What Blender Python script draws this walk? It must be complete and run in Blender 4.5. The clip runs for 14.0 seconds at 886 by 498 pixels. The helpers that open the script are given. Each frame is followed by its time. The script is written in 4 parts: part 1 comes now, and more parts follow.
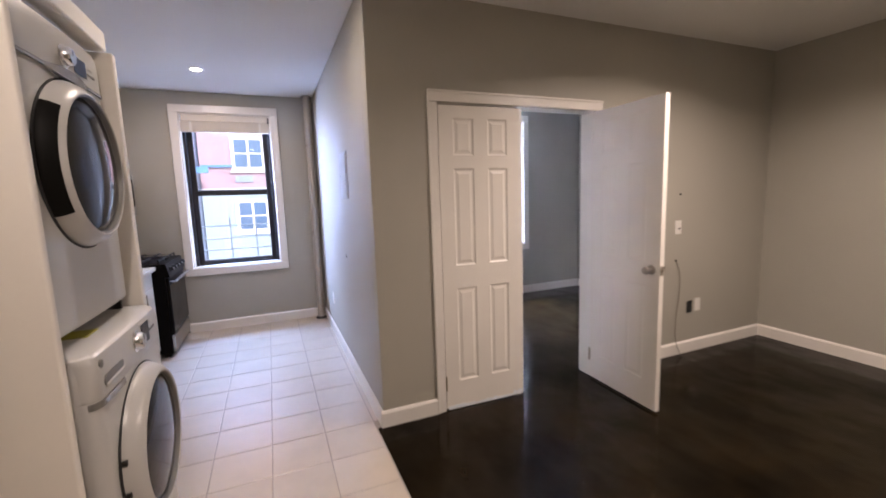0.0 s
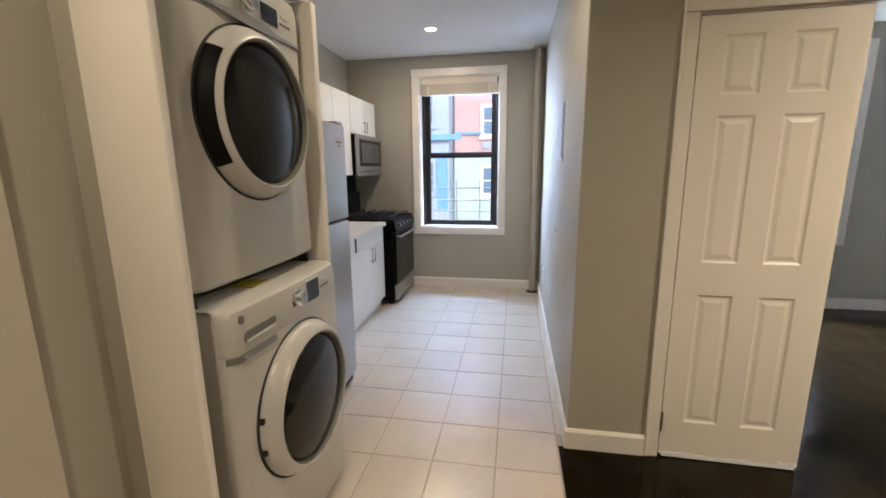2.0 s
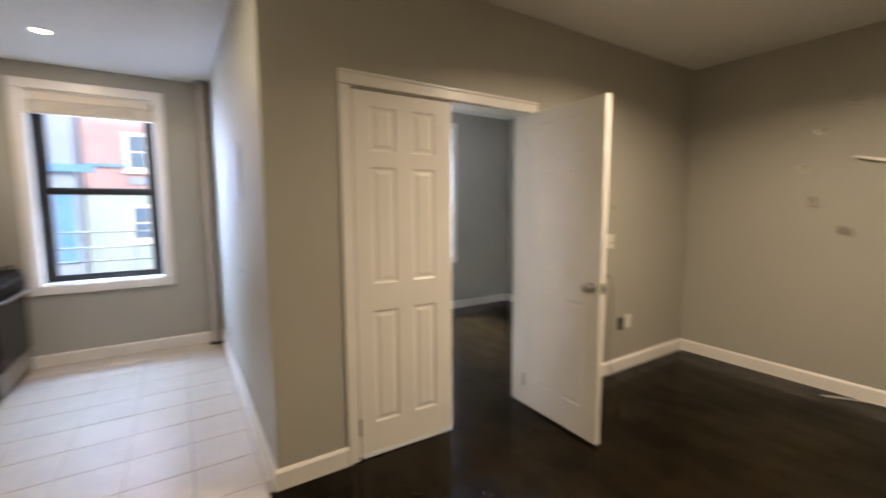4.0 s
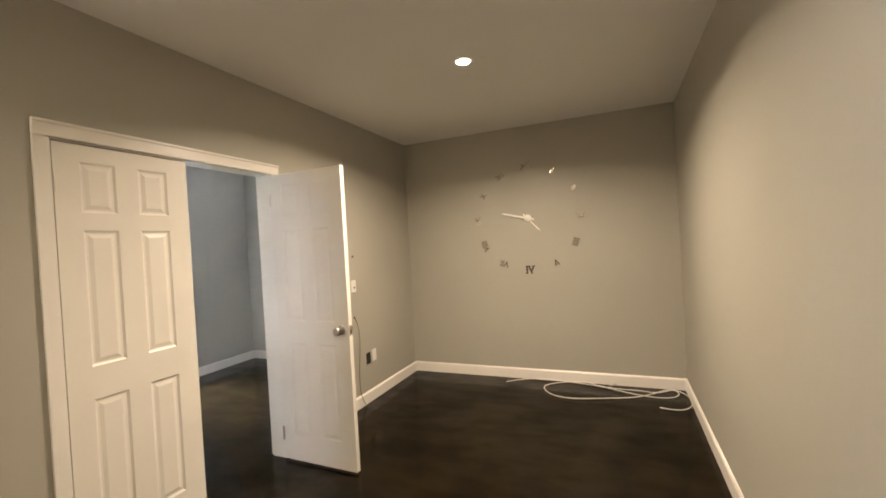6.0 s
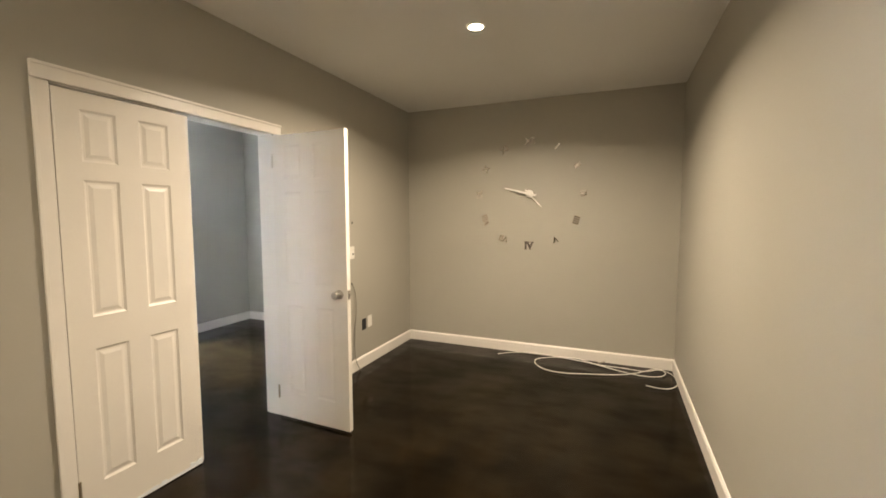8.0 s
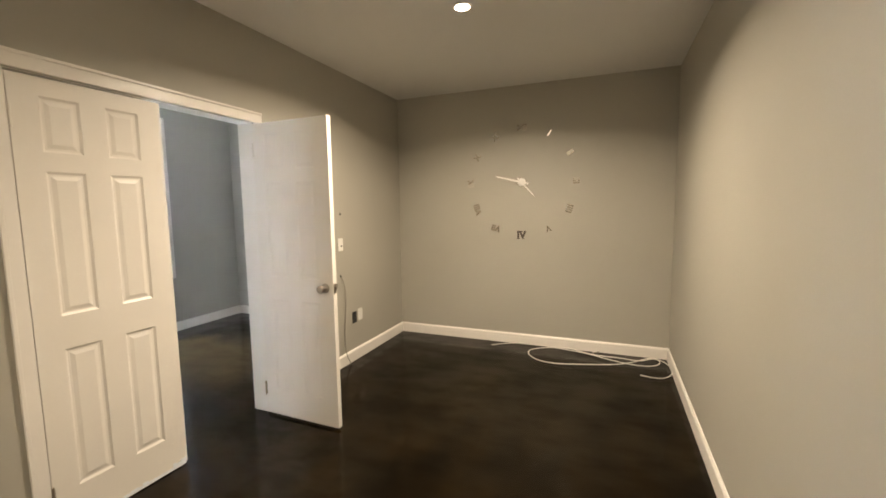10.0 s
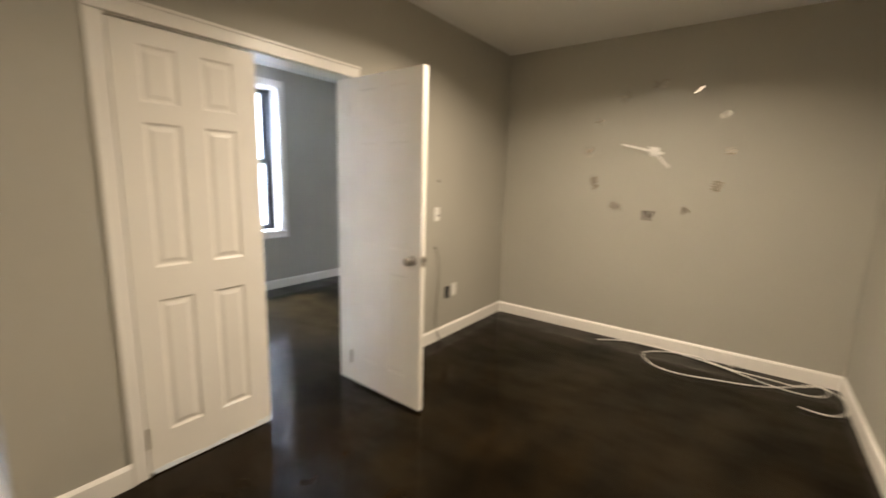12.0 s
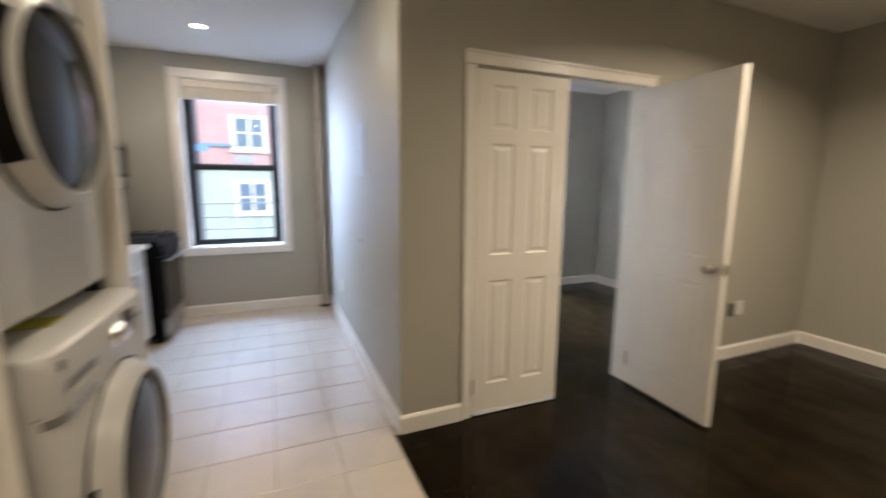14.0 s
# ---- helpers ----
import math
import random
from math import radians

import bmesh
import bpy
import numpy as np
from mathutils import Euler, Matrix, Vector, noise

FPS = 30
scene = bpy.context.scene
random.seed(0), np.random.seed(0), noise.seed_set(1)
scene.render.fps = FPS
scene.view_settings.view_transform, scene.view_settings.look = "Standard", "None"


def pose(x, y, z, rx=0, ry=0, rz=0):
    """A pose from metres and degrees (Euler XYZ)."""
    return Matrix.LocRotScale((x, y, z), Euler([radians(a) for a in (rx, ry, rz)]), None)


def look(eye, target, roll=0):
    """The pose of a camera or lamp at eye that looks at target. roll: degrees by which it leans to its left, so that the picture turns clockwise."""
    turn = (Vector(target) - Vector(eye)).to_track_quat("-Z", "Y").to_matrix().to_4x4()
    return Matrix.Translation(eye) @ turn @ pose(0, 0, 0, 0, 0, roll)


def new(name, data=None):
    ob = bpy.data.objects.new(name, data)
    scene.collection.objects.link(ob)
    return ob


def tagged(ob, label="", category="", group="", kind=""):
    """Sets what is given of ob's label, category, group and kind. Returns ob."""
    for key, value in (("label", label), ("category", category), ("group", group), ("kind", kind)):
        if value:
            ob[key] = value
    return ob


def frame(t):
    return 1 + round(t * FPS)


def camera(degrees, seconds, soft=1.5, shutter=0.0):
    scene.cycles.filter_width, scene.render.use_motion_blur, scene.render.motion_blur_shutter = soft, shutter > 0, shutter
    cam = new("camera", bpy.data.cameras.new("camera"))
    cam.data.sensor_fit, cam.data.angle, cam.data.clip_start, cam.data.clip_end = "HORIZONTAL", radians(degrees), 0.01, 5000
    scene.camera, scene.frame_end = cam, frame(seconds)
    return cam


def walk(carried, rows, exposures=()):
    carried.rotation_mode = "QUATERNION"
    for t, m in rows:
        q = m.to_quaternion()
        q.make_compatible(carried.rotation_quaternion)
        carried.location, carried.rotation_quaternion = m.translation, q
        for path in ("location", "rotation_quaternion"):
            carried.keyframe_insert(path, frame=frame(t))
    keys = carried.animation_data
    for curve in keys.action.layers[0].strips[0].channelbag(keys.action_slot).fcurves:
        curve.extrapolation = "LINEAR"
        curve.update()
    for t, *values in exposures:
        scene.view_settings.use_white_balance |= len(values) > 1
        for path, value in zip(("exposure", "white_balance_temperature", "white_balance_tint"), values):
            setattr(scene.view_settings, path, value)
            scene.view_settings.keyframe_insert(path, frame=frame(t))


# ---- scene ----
cam = camera(93.9, 14.0, 1.7, 0.5)
PATH = [
    (0, (0.07, 0.023, 1.474), (0.829, 1.855, 1.215), -1.9),
    (0.5, (0.121, 0.288, 1.467), (0.682, 2.198, 1.266), -1.7),
    (1, (0.272, 0.436, 1.45), (0.245, 2.415, 1.163), 0.4),
    (1.5, (0.383, 0.5, 1.432), (0.155, 2.442, 1.013), -0.8),
    (2, (0.35, 0.496, 1.435), (0.013, 2.43, 1.051), -0.6),
    (2.5, (0.258, 0.386, 1.429), (-0.011, 2.334, 1.066), 0.8),
    (3, (0.217, 0.289, 1.427), (0.144, 2.259, 1.086), 1.5),
    (3.5, (0.279, 0.348, 1.446), (0.697, 2.286, 1.185), 0.5),
    (4, (0.297, 0.39, 1.429), (1.368, 2.067, 1.223), -0.3),
    (4.2, (0.266, 0.372, 1.419), (1.579, 1.864, 1.2), -0.8),
    (6.3, (0.062, 0.214, 1.49), (1.914, 0.967, 1.461), -2.8),
    (6.5, (0.064, 0.213, 1.49), (1.92, 0.956, 1.44), -2.2),
    (7, (0.062, 0.225, 1.486), (1.919, 0.963, 1.397), -1.8),
    (7.5, (0.055, 0.234, 1.483), (1.886, 1.027, 1.352), -1.5),
    (8, (0.052, 0.246, 1.471), (1.893, 1.01, 1.314), -0.1),
    (8.2, (0.042, 0.272, 1.469), (1.877, 1.052, 1.313), 0.3),
    (10.5, (0.26, 0.23, 1.465), (2.106, 0.967, 1.254), -0.9),
    (11, (0.425, 0.256, 1.47), (2.263, 1.015, 1.256), -0.2),
    (11.5, (0.51, 0.346, 1.447), (2.312, 1.176, 1.194), -0.4),
    (12, (0.486, 0.365, 1.434), (2.071, 1.537, 1.099), 1.5),
    (12.5, (0.336, 0.328, 1.439), (1.291, 2.056, 1.115), 1.1),
    (13, (0.095, 0.323, 1.429), (0.334, 2.286, 1.129), 0.8),
    (13.5, (-0.065, 0.324, 1.419), (0.169, 2.275, 1.046), 0.7),
    (14, (0.008, 0.398, 1.406), (0.775, 2.22, 1.102), 0.4),
]
EXPOSURES = [
    (0.0, 1.40, 5950, 24), (0.5, 1.38, 6250, 15), (1.0, 1.40, 6500, 10), (1.5, 1.35, 6550, 10), (2.0, 1.28, 6600, 10), (2.5, 1.28, 6650, 11), (3.5, 1.33, 6650, 11), (4.2, 1.33, 6650, 12),
    (6.3, 1.94, 6630, 12), (8.2, 1.96, 6520, 10), (10.5, 1.88, 6450, 10), (11.5, 1.76, 6400, 10), (12.0, 1.78, 6350, 10),
    (12.5, 1.32, 5720, 14), (13.0, 1.40, 6250, 9), (13.5, 1.37, 6250, 9), (14.0, 1.30, 6350, 10),
]
walk(cam, [(t, look(eye, target, roll)) for t, eye, target, roll in PATH], EXPOSURES)

# ---- world and lights ----
world = bpy.data.worlds.new("sky")
scene.world = world
world.use_nodes = True
wn = world.node_tree
wn.nodes.clear()
w_out = wn.nodes.new("ShaderNodeOutputWorld")
w_bg = wn.nodes.new("ShaderNodeBackground")
w_sky = wn.nodes.new("ShaderNodeTexSky")
w_sky.sky_type = "NISHITA"
w_sky.sun_disc = False
w_sky.sun_elevation = radians(38)
w_sky.sun_rotation = radians(150)
w_bg.inputs["Strength"].default_value = 0.15
wn.links.new(w_sky.outputs[0], w_bg.inputs[0])
wn.links.new(w_bg.outputs[0], w_out.inputs[0])


def lamp(name, kind, m, power, colour, size=0.1, size_y=None, spread=None):
    data = bpy.data.lights.new(name, kind)
    data.energy, data.color = power, colour
    if kind == "AREA":
        data.shape = "RECTANGLE" if size_y else "DISK"
        data.size = size
        if size_y:
            data.size_y = size_y
        if spread:
            data.spread = radians(spread)
    if kind == "SUN":
        data.angle = radians(size)
    ob = new(name, data)
    ob.matrix_world = m
    return ob


WARM = (1.0, 0.82, 0.61)
lamp("sun_light", "SUN", look((4, -6, 10), (-1, 14, 0)), 1.5, (1.0, 0.95, 0.92), 8)
lamp("room_downlight", "AREA", pose(2.66, 1.10, 2.664), 21.5, WARM, 0.10, None, 153)
lamp("kitchen_downlight", "AREA", pose(-0.44, 4.49, 2.664), 5.0, (1.0, 0.81, 0.60), 0.10)
lamp("passage_downlight", "AREA", pose(-0.03, 2.53, 2.664), 3.4, (1.0, 0.845, 0.61), 0.10)
lamp("hall_downlight", "AREA", pose(-0.16, 0.45, 2.664), 7.2, (1.0, 0.84, 0.62), 0.10)
lamp("kitchen_window_sky", "AREA", look((-0.3, 7.4, 4.3), (-0.3, 4.4, 0.5)), 46, (0.38, 0.60, 1.0), 1.5, 0.9, 90)
lamp("kitchen_window_side_sky", "AREA", look((-1.75, 6.5, 2.0), (0.4, 4.4, 1.4)), 150, (0.46, 0.64, 1.0), 1.2, 1.6)
lamp("bedroom_window_sky", "AREA", look((2.97, 7.3, 4.2), (2.97, 4.0, 0.5)), 260, (0.72, 0.80, 1.0), 1.2, 0.9, 80)
lamp("bedroom_window_side_sky", "AREA", look((1.55, 6.5, 2.1), (4.3, 4.0, 1.2)), 36, (0.50, 0.68, 1.0), 1.2, 1.6, 90)
lamp("bedroom_window_west_sky", "AREA", look((5.05, 6.7, 2.1), (0.9, 3.6, 1.1)), 310, (0.74, 0.81, 1.0), 1.2, 1.6, 45)


# ---- materials ----
def material(name):
    m = bpy.data.materials.new(name)
    m.use_nodes = True
    return m, m.node_tree, m.node_tree.nodes["Principled BSDF"]


def coords(nt):
    return nt.nodes.new("ShaderNodeNewGeometry").outputs["Position"]


def surface(name, colour, rough=0.5, metal=0.0, vary=0.06, scale=3.0, grain=60.0, bump=0.05, rough_vary=0.08, coat=0.0, random_vary=0.0):
    """A paint, plastic or metal with soft stains and a fine grain."""
    m, nt, bsdf = material(name)
    co = coords(nt)
    big = nt.nodes.new("ShaderNodeTexNoise")
    big.inputs["Scale"].default_value, big.inputs["Detail"].default_value = scale, 5
    fine = nt.nodes.new("ShaderNodeTexNoise")
    fine.inputs["Scale"].default_value, fine.inputs["Detail"].default_value = grain, 4
    nt.links.new(co, big.inputs["Vector"])
    nt.links.new(co, fine.inputs["Vector"])
    add = nt.nodes.new("ShaderNodeMath")
    add.operation = "MULTIPLY_ADD"
    add.inputs[1].default_value = 0.35
    nt.links.new(fine.outputs["Fac"], add.inputs[0])
    nt.links.new(big.outputs["Fac"], add.inputs[2])
    value = add.outputs[0]
    if random_vary:
        info = nt.nodes.new("ShaderNodeObjectInfo")
        more = nt.nodes.new("ShaderNodeMath")
        more.operation = "MULTIPLY_ADD"
        more.inputs[1].default_value = random_vary
        nt.links.new(info.outputs["Random"], more.inputs[0])
        nt.links.new(value, more.inputs[2])
        value = more.outputs[0]
    ramp = nt.nodes.new("ShaderNodeValToRGB")
    ramp.color_ramp.elements[0].position, ramp.color_ramp.elements[1].position = 0.35, 1.0 + random_vary
    ramp.color_ramp.elements[0].color = (*[max(0, c * (1 - vary)) for c in colour], 1)
    ramp.color_ramp.elements[1].color = (*[min(1, c * (1 + vary)) for c in colour], 1)
    nt.links.new(value, ramp.inputs[0])
    nt.links.new(ramp.outputs[0], bsdf.inputs["Base Color"])
    rr = nt.nodes.new("ShaderNodeMapRange")
    rr.inputs["To Min"].default_value, rr.inputs["To Max"].default_value = max(0.02, rough - rough_vary), min(1, rough + rough_vary)
    nt.links.new(big.outputs["Fac"], rr.inputs["Value"])
    nt.links.new(rr.outputs[0], bsdf.inputs["Roughness"])
    bsdf.inputs["Metallic"].default_value = metal
    bsdf.inputs["Coat Weight"].default_value = coat
    if bump:
        b = nt.nodes.new("ShaderNodeBump")
        b.inputs["Strength"].default_value, b.inputs["Distance"].default_value = bump, 0.004
        nt.links.new(add.outputs[0], b.inputs["Height"])
        nt.links.new(b.outputs[0], bsdf.inputs["Normal"])
    return m


def dark_floor():
    """Dark brown stain brushed on unevenly under a thin patchy varnish."""
    m, nt, bsdf = material("dark stained floor")
    co = coords(nt)

    def noise(scale, detail, rough=0.5, stretch=(1, 1, 1), turn=0.0):
        mp = nt.nodes.new("ShaderNodeMapping")
        mp.inputs["Scale"].default_value = stretch
        mp.inputs["Rotation"].default_value = (0, 0, radians(turn))
        nt.links.new(co, mp.inputs[0])
        n = nt.nodes.new("ShaderNodeTexNoise")
        n.inputs["Scale"].default_value, n.inputs["Detail"].default_value, n.inputs["Roughness"].default_value = scale, detail, rough
        nt.links.new(mp.outputs[0], n.inputs["Vector"])
        return n.outputs["Fac"]

    def span(value, f0, f1, t0, t1):
        r = nt.nodes.new("ShaderNodeMapRange")
        for k, v in zip(("From Min", "From Max", "To Min", "To Max"), (f0, f1, t0, t1)):
            r.inputs[k].default_value = v
        nt.links.new(value, r.inputs["Value"])
        return r.outputs[0]

    def join(op, p, q):
        n = nt.nodes.new("ShaderNodeMath")
        n.operation = op
        nt.links.new(p, n.inputs[0])
        nt.links.new(q, n.inputs[1])
        return n.outputs[0]

    strokes = noise(2.4, 3, 0.5, (1.0, 2.6, 1.0), 18)
    cross = noise(3.0, 3, 0.5, (2.2, 1.0, 1.0), -24)
    cloud = noise(2.0, 3, 0.45)
    fleck = noise(38.0, 3, 0.6)
    tone = join("ADD", join("MULTIPLY", strokes, cloud), span(fleck, 0.3, 0.7, -0.03, 0.03))
    ramp = nt.nodes.new("ShaderNodeValToRGB")
    ramp.color_ramp.elements[0].position, ramp.color_ramp.elements[1].position = 0.14, 0.40
    ramp.color_ramp.elements[0].color = (0.0036, 0.0025, 0.0012, 1)
    ramp.color_ramp.elements[1].color = (0.0130, 0.0080, 0.0028, 1)
    nt.links.new(tone, ramp.inputs[0])
    nt.links.new(ramp.outputs[0], bsdf.inputs["Base Color"])
    sheen = join("MULTIPLY", cross, cloud)
    nt.links.new(span(sheen, 0.15, 0.36, 0.24, 0.11), bsdf.inputs["Roughness"])
    nt.links.new(span(sheen, 0.15, 0.36, 0.07, 0.17), bsdf.inputs["Specular IOR Level"])
    bsdf.inputs["Specular Tint"].default_value = (1.0, 0.92, 0.84, 1)
    b = nt.nodes.new("ShaderNodeBump")
    b.inputs["Strength"].default_value, b.inputs["Distance"].default_value = 0.22, 0.006
    nt.links.new(join("ADD", join("ADD", noise(9.0, 1), cloud), span(strokes, 0.3, 0.7, 0.0, 0.25)), b.inputs["Height"])
    nt.links.new(b.outputs[0], bsdf.inputs["Normal"])
    return m


def glass(name, tint=(1, 1, 1), rough=0.0):
    m, nt, bsdf = material(name)
    bsdf.inputs["Base Color"].default_value = (*tint, 1)
    bsdf.inputs["Transmission Weight"].default_value = 1.0
    bsdf.inputs["Roughness"].default_value = rough
    bsdf.inputs["IOR"].default_value = 1.45
    # a faint milky veil mixed in to paint the washed-out haze of the view
    veil = nt.nodes.new("ShaderNodeBsdfTranslucent")
    veil.inputs["Color"].default_value = (0.75, 0.78, 0.80, 1)
    mottle = nt.nodes.new("ShaderNodeTexNoise")
    mottle.inputs["Scale"].default_value, mottle.inputs["Detail"].default_value = 3.0, 5
    nt.links.new(coords(nt), mottle.inputs["Vector"])
    amount = nt.nodes.new("ShaderNodeMapRange")
    amount.inputs["To Min"].default_value, amount.inputs["To Max"].default_value = 0.002, 0.008
    nt.links.new(mottle.outputs["Fac"], amount.inputs["Value"])
    both = nt.nodes.new("ShaderNodeMixShader")
    nt.links.new(amount.outputs[0], both.inputs[0])
    nt.links.new(bsdf.outputs[0], both.inputs[1])
    nt.links.new(veil.outputs[0], both.inputs[2])
    nt.links.new(both.outputs[0], nt.nodes["Material Output"].inputs["Surface"])
    return m


def glow(name, colour, strength):
    m, nt, bsdf = material(name)
    bsdf.inputs["Emission Color"].default_value = (*colour, 1)
    bsdf.inputs["Emission Strength"].default_value = strength
    return m


M_WALL = surface("grey wall paint", (0.40, 0.380, 0.324), 0.55, vary=0.05, scale=1.3, grain=180, bump=0.10)
M_CEIL = surface("white ceiling paint", (0.74, 0.73, 0.71), 0.8, vary=0.03, scale=1.0, grain=150, bump=0.08)
M_TRIM = surface("white semi-gloss trim", (0.80, 0.765, 0.71), 0.32, vary=0.03, scale=4, grain=40, bump=0.06)
M_DOOR = surface("white door paint", (0.79, 0.75, 0.685), 0.38, vary=0.03, scale=2.5, grain=90, bump=0.08)
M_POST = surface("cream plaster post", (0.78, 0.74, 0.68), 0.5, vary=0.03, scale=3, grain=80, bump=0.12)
# the grey wall paint again, lightened for the hall light falling on it
M_WALL_LIT = surface("grey wall paint in a lamp-lit tone", (0.53, 0.488, 0.415), 0.5, vary=0.05, scale=1.3, grain=160, bump=0.10)
M_FLOOR = dark_floor()
M_GROUT = surface("tan grout", (0.40, 0.35, 0.295), 0.85, vary=0.2, scale=6, grain=200, bump=0.2)
M_TILE = surface("cream ceramic tile", (0.56, 0.485, 0.40), 0.30, vary=0.10, scale=5, grain=24, bump=0.05, rough_vary=0.03, random_vary=0.3)
tile_shader = M_TILE.node_tree.nodes["Principled BSDF"]
tile_shader.inputs["Specular IOR Level"].default_value = 0.9
tile_shader.inputs["Coat Weight"].default_value = 0.8
tile_shader.inputs["Coat Roughness"].default_value = 0.22
tile_shader.inputs["Coat IOR"].default_value = 1.6
M_APPL = surface("white appliance enamel", (0.50, 0.49, 0.47), 0.30, vary=0.02, scale=2, grain=30, bump=0.02)
M_APPL_SIDE = surface("grey-white appliance side", (0.55, 0.54, 0.51), 0.35, vary=0.03, scale=2, grain=60, bump=0.03)
M_CHROME = surface("chrome", (0.80, 0.80, 0.80), 0.14, 1.0, vary=0.03, bump=0.0, rough_vary=0.04)
M_NICKEL = surface("satin nickel", (0.44, 0.40, 0.35), 0.28, 1.0, vary=0.05, bump=0.02)
M_STEEL = surface("brushed stainless steel", (0.38, 0.37, 0.355), 0.34, 1.0, vary=0.06, scale=2, grain=90, bump=0.04)
M_FRIDGE = surface("silver refrigerator finish", (0.40, 0.42, 0.45), 0.36, 0.7, vary=0.04, scale=2, grain=120, bump=0.03)
M_BLACK = surface("black enamel", (0.0045, 0.004, 0.004), 0.42, vary=0.2, bump=0.03)
M_BLACK.node_tree.nodes["Principled BSDF"].inputs["Specular IOR Level"].default_value = 0.06
M_IRON = surface("black cast iron", (0.012, 0.012, 0.012), 0.6, vary=0.25, bump=0.2)
M_PLASTIC = surface("black plastic", (0.008, 0.0075, 0.007), 0.40, vary=0.2, bump=0.03)
# near-black for seals and fittings, also the painted shade of gaps and holes
M_NEARBLACK = surface("dark gap", (0.02, 0.02, 0.02), 0.7, vary=0.2)
M_DRUM = surface("smoked door glass", (0.012, 0.012, 0.013), 0.09, vary=0.1, bump=0.0, rough_vary=0.02)
M_GRIP = surface("matt black grip plastic", (0.006, 0.0055, 0.005), 0.5, vary=0.2, bump=0.02)
M_GRIP.node_tree.nodes["Principled BSDF"].inputs["Specular IOR Level"].default_value = 0.08
M_DRUM.node_tree.nodes["Principled BSDF"].inputs["Specular IOR Level"].default_value = 0.28
M_GREYBAND = surface("grey plastic band", (0.17, 0.165, 0.155), 0.4, vary=0.05)
M_SILVERGREY = surface("silver-grey plastic", (0.42, 0.42, 0.43), 0.25, 0.5, vary=0.04, bump=0.0)
M_DULLGLASS = surface("grey oven screen", (0.06, 0.058, 0.055), 0.4, vary=0.1, bump=0.0)
M_SCREEN = surface("dark display", (0.02, 0.025, 0.045), 0.16, vary=0.1, bump=0.0)
M_BLACKGLASS = surface("black oven glass", (0.010, 0.009, 0.009), 0.22, vary=0.1, bump=0.0)
M_BLACKGLASS.node_tree.nodes["Principled BSDF"].inputs["Specular IOR Level"].default_value = 0.3
M_YELLOW = surface("yellow-green sticker", (0.36, 0.34, 0.05), 0.5, vary=0.3, scale=18)
M_CAB = surface("white cabinet lacquer", (0.80, 0.79, 0.76), 0.34, vary=0.02, bump=0.03)
M_COUNTER = surface("cream laminate worktop", (0.74, 0.70, 0.63), 0.3, vary=0.06, scale=8, grain=160, bump=0.03)
M_WINFRAME = surface("black window frame", (0.012, 0.012, 0.014), 0.4, vary=0.2, bump=0.04)
M_SHADE = surface("ivory blind fabric", (0.72, 0.66, 0.57), 0.75, vary=0.05, scale=8, grain=220, bump=0.15)
M_PIPE = surface("painted heating pipe", (0.40, 0.365, 0.315), 0.30, vary=0.06, scale=6, grain=70, bump=0.12)
M_PLATE = surface("white plastic plate", (0.78, 0.76, 0.71), 0.35, vary=0.02, bump=0.0)
M_PANEL = surface("grey electrical panel door", (0.40, 0.40, 0.40), 0.4, vary=0.04, bump=0.04)
M_CABLE = surface("white cable jacket", (0.72, 0.69, 0.63), 0.45, vary=0.06, scale=20, bump=0.0)
M_CORD = surface("grey wall cord", (0.30, 0.28, 0.24), 0.5, vary=0.1, bump=0.0)
M_SILVER = surface("silver mirror acrylic", (0.48, 0.44, 0.38), 0.26, 1.0, vary=0.05, bump=0.0)
M_DARKNUM = surface("dark numeral", (0.05, 0.035, 0.025), 0.4, vary=0.1, bump=0.0)
M_HANDWHITE = surface("white clock hand", (0.82, 0.80, 0.76), 0.35, vary=0.02, bump=0.0)
M_BRASS = surface("aged hinge metal", (0.42, 0.36, 0.26), 0.4, 0.9, vary=0.1)
M_PATCH = surface("bare white primer", (0.80, 0.84, 0.88), 0.6, vary=0.08, scale=20)
M_BRICK = surface("pink-red brick", (0.46, 0.31, 0.31), 0.85, vary=0.15, scale=1.2, grain=9, bump=0.3)
M_STUCCO = surface("pale green stucco", (0.38, 0.46, 0.44), 0.85, vary=0.06, scale=0.8, grain=20, bump=0.2)
M_GREYFAC = surface("blue-grey facade", (0.32, 0.38, 0.48), 0.8, vary=0.1, scale=0.6, grain=12, bump=0.2)
M_BLUE = surface("blue painted metal", (0.12, 0.30, 0.58), 0.5, vary=0.1)
M_GALV = surface("galvanised iron", (0.30, 0.33, 0.32), 0.5, 0.5, vary=0.1)
M_OUTWIN = surface("dark distant glass", (0.10, 0.17, 0.26), 0.15, vary=0.2, scale=1, bump=0.0)
M_GROUND = surface("courtyard concrete", (0.30, 0.30, 0.29), 0.9, vary=0.15, scale=0.7, grain=14, bump=0.2)
M_GLASS = glass("window glass")
M_LENS = glow("lit lamp lens", (1.0, 0.86, 0.66), 40.0)


